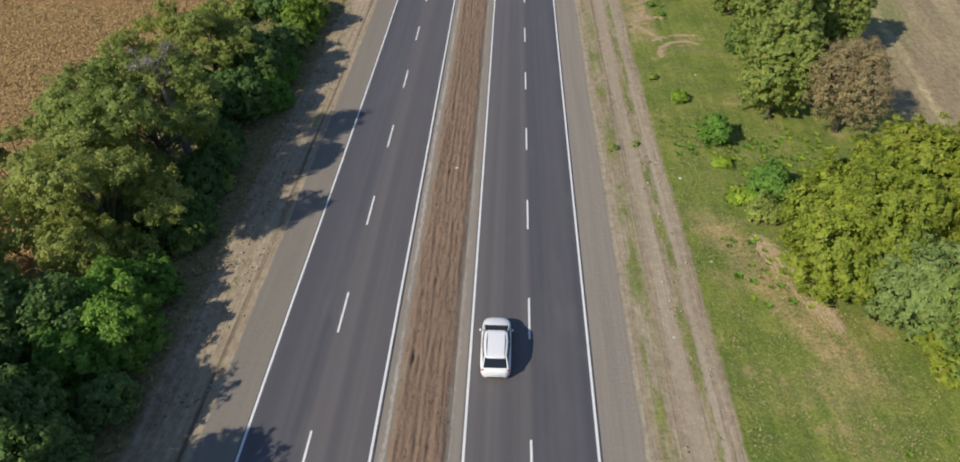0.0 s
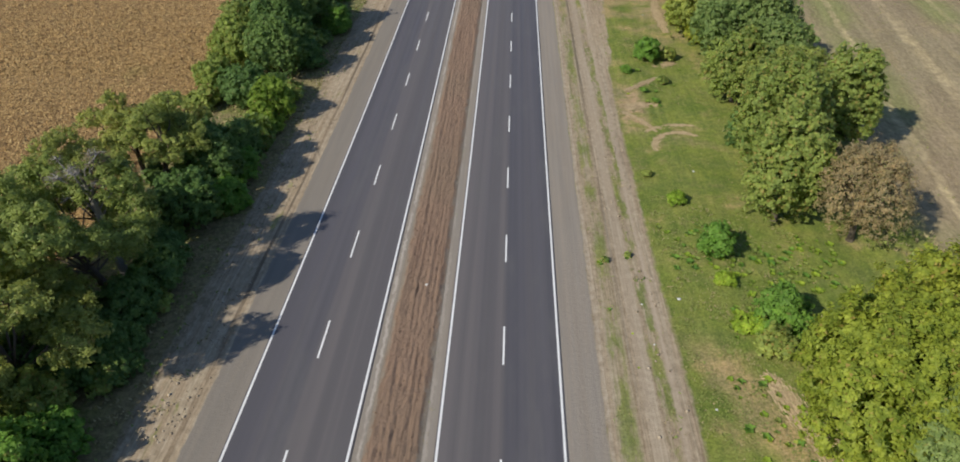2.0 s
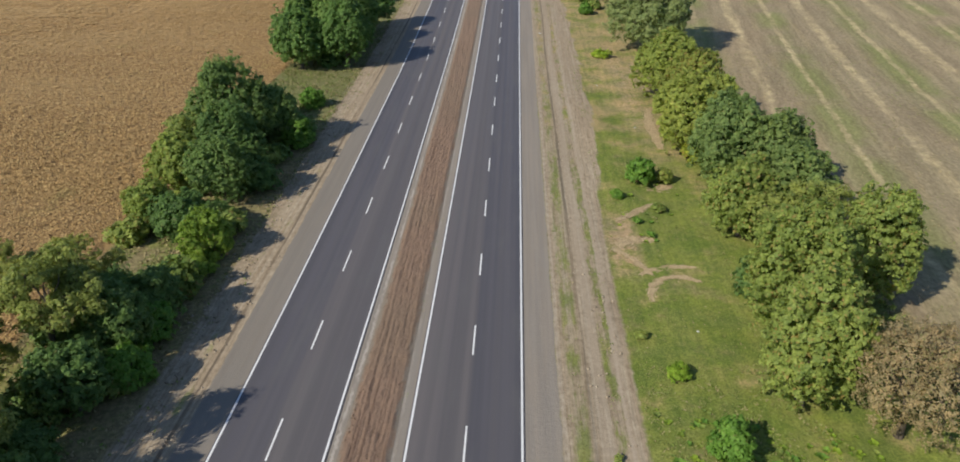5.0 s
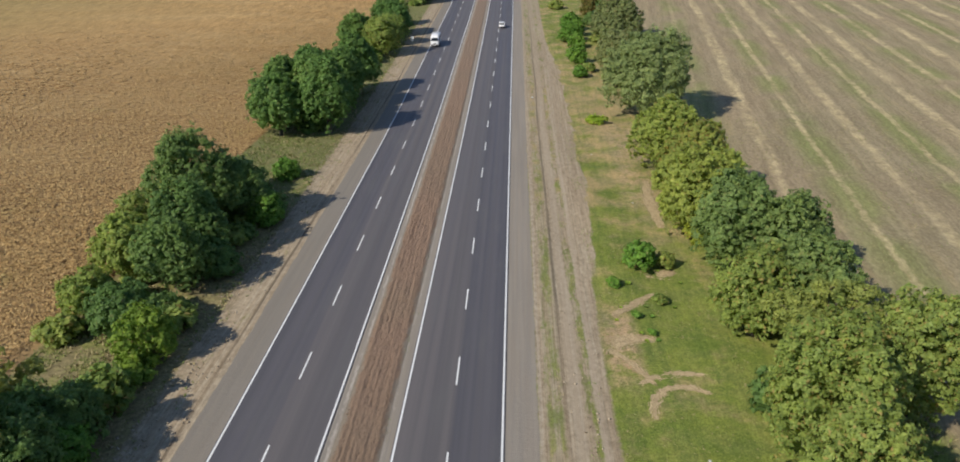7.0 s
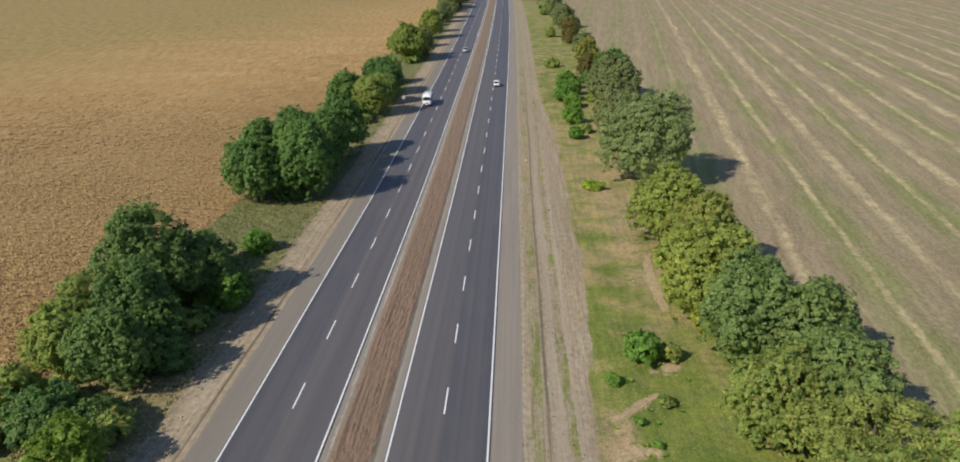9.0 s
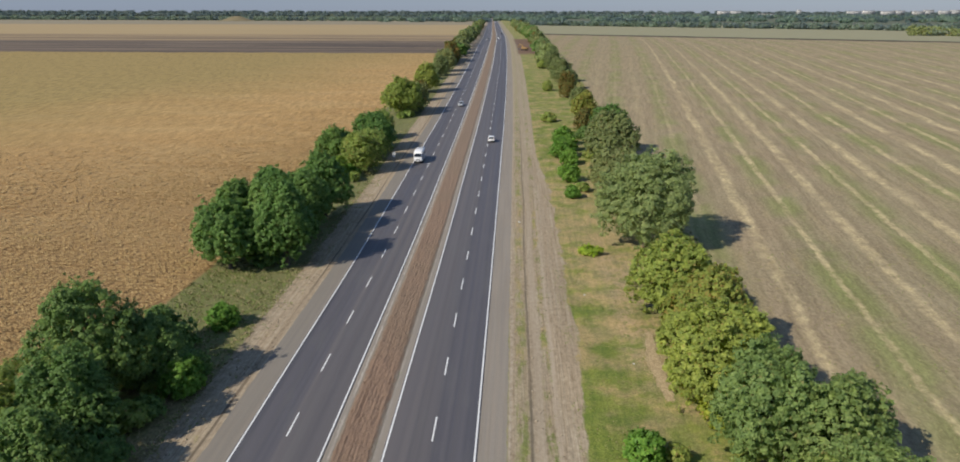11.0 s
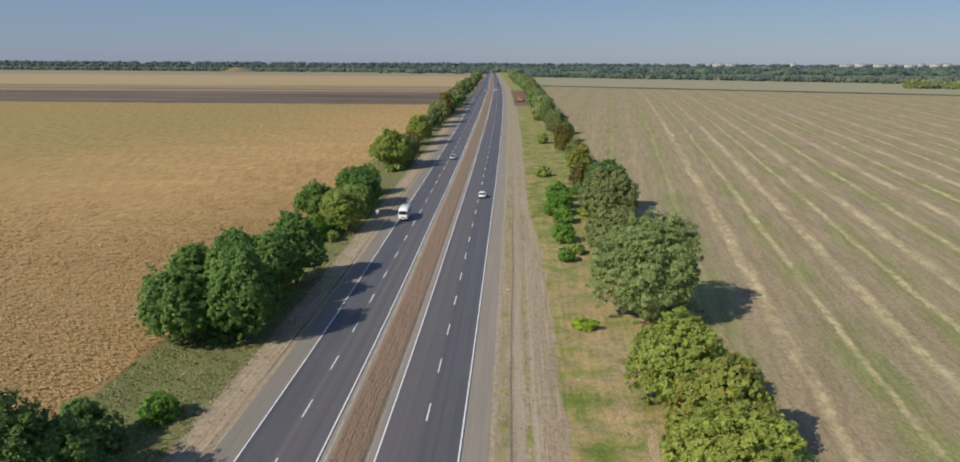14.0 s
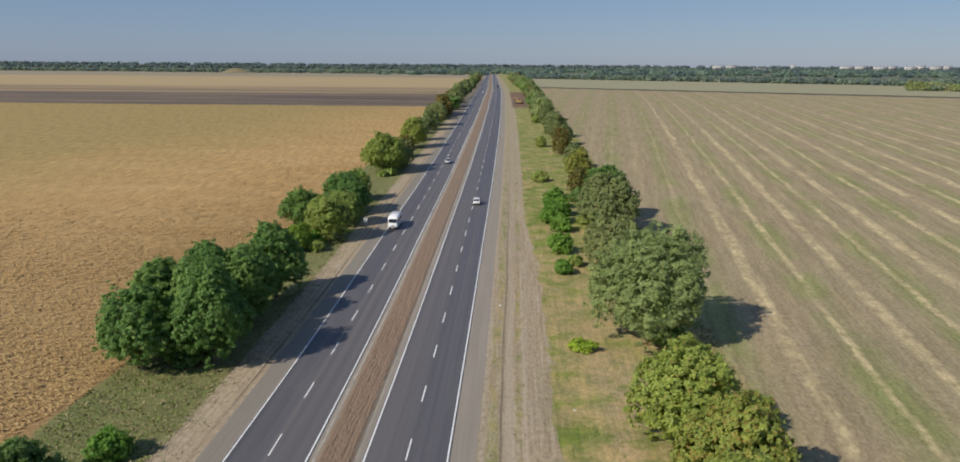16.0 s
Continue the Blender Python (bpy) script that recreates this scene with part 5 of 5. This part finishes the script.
def car(x, y, turned, paint, label, tall=1.62, rails=True, lengthways=4.45, w=0.91):
    """A passenger car: nose towards +y before it is turned."""
    top = new("car")
    top.matrix_world = Matrix.Translation(at(x, y, 0.066)) @ pose(0, 0, 0, 0, 0, turned)
    tagged(top, label, "car", "cars on the road")
    s = lengthways / 4.45
    belt = tall * 0.63
    solid("body", hull([(-2.25 * s, w * 0.58, 0.40, belt - 0.22, 0.01), (-2.20 * s, w * 0.76, 0.33, belt - 0.12, 0.02), (-2.10 * s, w * 0.88, 0.28, belt - 0.05, 0.02), (-1.92 * s, w * 0.95, 0.26, belt, 0.02), (-1.45 * s, w, 0.22, belt + 0.03, 0.03), (0.0, w, 0.20, belt, 0.03),
                        (0.95 * s, w, 0.22, belt - 0.02, 0.06), (1.50 * s, w * 0.97, 0.24, belt - 0.09, 0.08), (1.82 * s, w * 0.90, 0.26, belt - 0.16, 0.08), (2.04 * s, w * 0.77, 0.28, belt - 0.23, 0.06), (2.18 * s, w * 0.60, 0.31, belt - 0.32, 0.04), (2.25 * s, w * 0.38, 0.36, belt - 0.44, 0.02)]), paint, top, smooth=True)
    # greenhouse: foot and roof outlines
    foot = [(w * 0.80, -2.04 * s), (w * 0.92, -0.1), (w * 0.84, 1.30 * s)]
    roof = [(w * 0.68, -1.62 * s), (w * 0.80, -0.5), (w * 0.74, 0.34 * s)]
    z0, z1 = belt - 0.02, tall - 0.05
    edge = [(w * 0.52, -1.76 * s), (w * 0.70, -1.64 * s), (w * 0.79, -1.0), (w * 0.80, -0.3), (w * 0.76, 0.27 * s), (w * 0.52, 0.42 * s)]
    solid("roof", loft([[(x * f, (y + 0.65 * s) * f - 0.65 * s, z) for x, y in edge] + [(-x * f, (y + 0.65 * s) * f - 0.65 * s, z) for x, y in edge[::-1]] for z, f in ((z1 - 0.03, 1.0), (z1 + 0.015, 0.985), (z1 + 0.045, 0.90), (z1 + 0.06, 0.70))]), paint, top, smooth=True)
    solid("cabin", loft([[(0.985 * x, y * 0.99, z0) for x, y in foot] + [(-0.985 * x, y * 0.99, z0) for x, y in foot[::-1]], [(0.98 * x, y * 0.985, z1) for x, y in roof] + [(-0.98 * x, y * 0.985, z1) for x, y in roof[::-1]]]), TRIM, top)

    def between(a, b, t):
        return tuple(p + (q - p) * t for p, q in zip(a, b))

    def pane(name, a, b, c, d, label):
        mid = [sum(p[i] for p in (a, b, c, d)) / 4 for i in range(3)]
        out = Vector((mid[0], mid[1] + 0.35, 0)).normalized() * 0.012
        cs = [Vector(between(p, mid, 0.07)) + out for p in (a, b, c, d)]
        solid(name, slab(cs, 0.02), CAR_GLASS, top, label)

    F = [(x, y, z0) for x, y in foot]
    T = [(x, y, z1) for x, y in roof]
    flip = lambda p: (-p[0], p[1], p[2])
    pane("windscreen", flip(F[2]), F[2], T[2], flip(T[2]), "dark windscreen")
    pane("rear_window", F[0], flip(F[0]), flip(T[0]), T[0], "dark rear window")
    for g in (lambda p: p, flip):
        pane("side_window", g(F[0]), g(F[1]), g(T[1]), g(T[0]), "dark side window")
        pane("side_window", g(F[1]), g(F[2]), g(T[2]), g(T[1]), "dark side window")
        for k in (0, 1, 2):
            a, b = Vector(g(F[k])), Vector(g(T[k]))
            v, f = tube([a, (a + b) / 2 + Vector((0.01 if a.x > 0 else -0.01, 0, 0)), b], [0.05, 0.045, 0.045], 6)
            part("pillar", mesh_of("pillar", v, f, [paint], smooth=True), top)
        sx = 1 if g((1, 0, 0))[0] > 0 else -1
        solid("mirror", box(sx * (w - 0.01), sx * (w + 0.15), 0.78 * s, 0.90 * s, belt - 0.02, belt + 0.13), paint, top, bevel=0.03)
        solid("tail_light", box(sx * 0.62, sx * (w - 0.09), -2.14 * s, -2.06 * s, belt - 0.20, belt - 0.06), RED_LAMP, top, "red tail light", bevel=0.015)
        solid("headlight", box(sx * 0.42, sx * 0.68, 1.92 * s, 2.10 * s, belt - 0.40, belt - 0.29), CLEAR_LAMP, top, "clear headlight", bevel=0.02)
        for wy in (-1.36 * s, 1.38 * s):
            wheel(top, sx * (w - 0.09), wy, 0.33, 0.2)
        if rails:
            v, f = tube([(sx * 0.56, -1.60 * s, tall - 0.02), (sx * 0.60, -0.6, tall + 0.04), (sx * 0.56, 0.15 * s, tall - 0.02)], [0.022, 0.022, 0.022], 6)
            part("roof_rail", mesh_of("roof_rail", v, f, [TRIM]), top, "dark roof rail")
    solid("bumper", box(-0.56, 0.56, -2.27 * s, -2.14 * s, 0.34, 0.50), TRIM, top, "dark rear bumper insert", bevel=0.03)
    solid("number_plate", box(-0.26, 0.26, -2.275 * s, -2.2 * s, 0.62, 0.73), PLATE, top, "blank white plate")
    return top


def van(x, y, turned):
    """A high white minibus."""
    top = new("minibus")
    top.matrix_world = Matrix.Translation(at(x, y, 0.066)) @ pose(0, 0, 0, 0, 0, turned)
    tagged(top, "white high-roofed minibus driving on the asphalt road", "van")
    rings = []
    for y_, w_, z0, z1 in ((-3.15, 0.97, 0.45, 2.68), (-3.05, 1.04, 0.36, 2.80), (0.0, 1.05, 0.32, 2.86), (2.1, 1.05, 0.32, 2.84), (2.55, 1.03, 0.32, 2.66), (2.80, 1.01, 0.34, 2.10), (2.98, 0.99, 0.36, 1.50), (3.10, 0.97, 0.40, 1.22), (3.15, 0.92, 0.46, 1.05)):
        half = [(w_ * 0.92, z0), (w_, z0 + 0.2), (w_, z0 + (z1 - z0) * 0.55), (w_ * 0.96, z1 - 0.12), (w_ * 0.86, z1 - 0.02), (w_ * 0.4, z1 + 0.01)]
        rings.append([(a, y_, b) for a, b in half] + [(-a, y_, b) for a, b in half[::-1]])
    solid("body", loft(rings), CAR_WHITE, top, smooth=True)
    solid("windscreen", slab([(-0.86, 3.01, 1.52), (0.86, 3.01, 1.52), (0.82, 2.78, 2.28), (-0.82, 2.78, 2.28)], 0.07), CAR_GLASS, top, "dark raked windscreen")
    for sx in (1, -1):
        for a, b in ((1.55, 2.6), (0.2, 1.40), (-1.3, 0.1), (-2.8, -1.4)):
            solid("side_window", slab([(sx * 1.045, a, 1.50), (sx * 1.045, b, 1.50), (sx * 1.032, b - (0.12 if b == 2.6 else 0), 2.22), (sx * 1.032, a, 2.22)], 0.03), CAR_GLASS, top, "dark side window")
        solid("headlight", box(sx * 0.52, sx * 0.86, 3.04, 3.16, 0.74, 0.94), CLEAR_LAMP, top, "clear headlight", bevel=0.02)
        solid("mirror", box(sx * 1.04, sx * 1.26, 2.75, 2.85, 1.50, 1.86), TRIM, top, "black door mirror", bevel=0.02)
        for wy in (-1.9, 1.95):
            wheel(top, sx * 0.90, wy, 0.36, 0.22)
    solid("grille", box(-0.42, 0.42, 3.06, 3.17, 0.76, 0.94), TRIM, top, "black grille", bevel=0.01)
    solid("bumper", box(-0.92, 0.92, 3.02, 3.22, 0.36, 0.60), TRIM, top, "dark front bumper", bevel=0.04)
    solid("number_plate", box(-0.26, 0.26, 3.21, 3.24, 0.42, 0.53), PLATE, top, "blank white plate")
    solid("roof_hatch", box(-0.32, 0.32, 0.1, 0.75, 2.84, 2.94), CAR_WHITE, top, bevel=0.03)
    return top


car(-0.62, 31.2, 0, CAR_WHITE, "white compact sport-utility car on the asphalt lane", 1.70, True, 4.9, 1.0)
car(2.55, 243.5, 0, CAR_WHITE, "white hatchback car on the outer lane", 1.5, False, 4.2)
car(-10.2, 305.5, 180, CAR_SILVER, "silver saloon car driving towards the viewer", 1.46, False, 4.4)
car(0.0, 720.0, 0, CAR_WHITE, "white car far along the road", 1.5, False, 4.4)
car(3.4, 860.0, 0, CAR_DARK, "dark car far along the road", 1.5, False, 4.4)
car(-9.8, 700.0, 180, CAR_SILVER, "pale car far along the road", 1.5, False, 4.4)
van(-14.2, 219.0, 180)

# ---- roadworks digger, road sign, litter ----
DIGGER = plain("orange_machine_paint", (0.34, 0.22, 0.09), 0.7)
STEEL = plain("worn_steel", (0.20, 0.19, 0.18), 0.5, 0.6)
GALV = plain("galvanised_steel", (0.45, 0.46, 0.47), 0.45, 0.7)
SIGN_WHITE = plain("sign_white", (0.75, 0.75, 0.74), 0.5, grain=0.03)


def digger(x, y, turned):
    top = new("excavator")
    top.matrix_world = Matrix.Translation(at(x, y, float(land_height(np.array(x), np.array(y))))) @ pose(0, 0, 0, 0, 0, turned)
    tagged(top, "orange tracked excavator standing on bare brown earth", "excavator")
    for sx in (1, -1):
        solid("track", loft([[(a, b, c) for b, c in ((-2.0, 0.35), (-1.7, 0.0), (1.7, 0.0), (2.0, 0.35), (1.7, 0.75), (-1.7, 0.75))] for a in (sx * 0.85, sx * 1.4)]), TRIM, top, "dark crawler track", bevel=0.05)
    solid("undercarriage", box(-0.9, 0.9, -0.9, 0.9, 0.4, 0.95), STEEL, top)
    solid("engine_housing", box(-1.35, 1.35, -2.3, 0.2, 0.95, 2.05), DIGGER, top, bevel=0.12)
    solid("counterweight", box(-1.3, 1.3, -2.75, -2.25, 1.0, 1.9), DIGGER, top, bevel=0.15)
    solid("cab", loft([[(-1.35, 0.2, 0.95), (-0.35, 0.2, 0.95), (-0.35, 1.75, 0.95), (-1.35, 1.75, 0.95)], [(-1.3, 0.15, 2.85), (-0.4, 0.15, 2.85), (-0.4, 1.45, 2.85), (-1.3, 1.45, 2.85)]]), DIGGER, top, "dull orange operator's cab", bevel=0.08)
    solid("cab_window", slab([(-1.27, 1.77, 1.4), (-0.43, 1.77, 1.4), (-0.47, 1.52, 2.7), (-1.23, 1.52, 2.7)], 0.05), CAR_GLASS, top)
    v, f = tube([(0.3, 0.6, 1.4), (0.3, 2.2, 3.6), (0.3, 4.2, 4.1)], [0.32, 0.30, 0.22], 6)
    part("boom", mesh_of("boom", v, f, [DIGGER]), top)
    v, f = tube([(0.3, 4.2, 4.1), (0.3, 4.9, 2.6), (0.3, 4.8, 1.3)], [0.22, 0.20, 0.14], 6)
    part("dipper_arm", mesh_of("dipper_arm", v, f, [DIGGER]), top)
    solid("bucket", loft([[(a, b, c) for b, c in ((4.5, 1.3), (5.2, 1.2), (5.1, 0.5), (4.4, 0.25), (4.1, 0.7))] for a in (-0.25, 0.85)]), STEEL, top, "worn steel bucket")
    return top


digger(17.8, 556.0, 60)


def road_sign(x, y):
    """A sign on a post, its face towards the traffic of the near lane."""
    top = new("road_sign")
    top.location = at(x, y)
    tagged(top, "small white road sign on a grey post", "road sign")
    v, f = tube([(0, 0, -0.3), (0, 0, 1.6), (0, 0, 3.3)], [0.045, 0.045, 0.045], 8)
    part("post", mesh_of("post", v, f, [GALV], smooth=True), top)
    solid("plate", box(-0.35, 0.35, -0.07, -0.045, 2.5, 3.2), SIGN_WHITE, top, "white sign plate", bevel=0.01)
    solid("small_plate", box(-0.35, 0.35, -0.07, -0.045, 2.15, 2.42), SIGN_WHITE, top, "white extra plate", bevel=0.01)


road_sign(-19.6, 214.0)

PAPER = plain("litter_white", (0.62, 0.62, 0.60), 0.7)
crumb = random.Random(15)
for x, y, size in ((15.3, 52.2, 0.24), (12.3, 51.5, 0.15), (9.8, 172.0, 0.4), (-4.7, 53.0, 0.22), (12.6, 47.0, 0.14), (20.5, 72.5, 0.2), (22.0, 120.0, 0.2), (11.5, 33.0, 0.14), (15.7, 41.0, 0.15), (18.5, 140.0, 0.22)):
    bm = bmesh.new()
    bmesh.ops.create_icosphere(bm, subdivisions=2, radius=0.55 * size)
    for v in bm.verts:
        v.co.x *= crumb.uniform(0.8, 1.4)
        v.co.z *= crumb.uniform(0.25, 0.5)
    me = bpy.data.meshes.new("litter")
    bm.to_mesh(me)
    bm.free()
    me.materials.append(PAPER)
    ob = new("litter", me)
    ob.location = at(x, y, float(land_height(np.array(x), np.array(y))) + (0.16 if -7 < x < -3 else 0.0) + size * 0.2)
    tagged(ob, "crumpled piece of white litter on bare earth", "litter", "litter on the verge")


def straw_arc(points, wide, seed):
    """A bent swath of dry cut grass: many stems lying across one another."""
    rng = np.random.default_rng(seed)
    pts = np.array(points, float)
    n = int(np.linalg.norm(pts[2] - pts[0]) * wide * 160)
    t = rng.uniform(0, 1, (n, 1))
    q = (1 - t) ** 2 * pts[0] + 2 * t * (1 - t) * pts[1] + t ** 2 * pts[2] + rng.normal(0, 0.30 * wide, (n, 2)) * (0.5 + np.sin(np.pi * t) * 0.6)
    d = unit(2 * (1 - t) * (pts[1] - pts[0]) + 2 * t * (pts[2] - pts[1]) + rng.normal(0, 1.6, (n, 2)))
    long, thin = rng.uniform(0.12, 0.38, (n, 1)), 0.055
    side_ = np.stack([-d[:, 1], d[:, 0]], 1) * thin
    flat = np.stack([q - d * long - side_, q + d * long, q - d * long + side_], 1)
    z = lie(q[:, 1]) + land_height(q[:, 0], q[:, 1]) + rng.uniform(0.0, 0.03, n)
    verts = np.concatenate([flat, (z[:, None] + rng.uniform(-0.01, 0.025, (n, 3)))[..., None]], 2).reshape(-1, 3)
    verts[:, 0] += bend(verts[:, 1])
    ob = new("straw_swath", mesh_of("straw_swath", verts, np.arange(3 * n).reshape(-1, 3), [STRAW]))
    return tagged(ob, "bent swath of dry cut grass lying on the verge", "straw", "cut grass on the verge")


STRAW = blades_material("cut_straw", (0.33, 0.245, 0.135), (0.58, 0.450, 0.270))
straw_arc([(17.2, 81.8), (19.4, 83.6), (22.6, 83.0)], 0.55, 1)
straw_arc([(17.5, 77.3), (17.7, 80.9), (19.6, 81.2)], 0.60, 2)
straw_arc([(19.4, 81.2), (20.9, 81.5), (22.5, 80.4)], 0.50, 8)
straw_arc([(15.2, 86.0), (16.8, 84.8), (18.2, 81.6)], 0.55, 3)
straw_arc([(16.2, 92.5), (18.0, 94.2), (20.6, 96.5)], 0.7, 4)
straw_arc([(15.0, 86.0), (16.2, 89.0), (19.2, 88.2)], 1.3, 5)
straw_arc([(20.8, 100.4), (22.2, 101.0), (23.6, 101.4)], 1.2, 9)
straw_arc([(20.0, 44.0), (21.5, 39.5), (23.0, 34.0)], 1.5, 6)
straw_arc([(24.5, 113.0), (24.0, 121.0), (25.0, 128.0)], 1.2, 7)
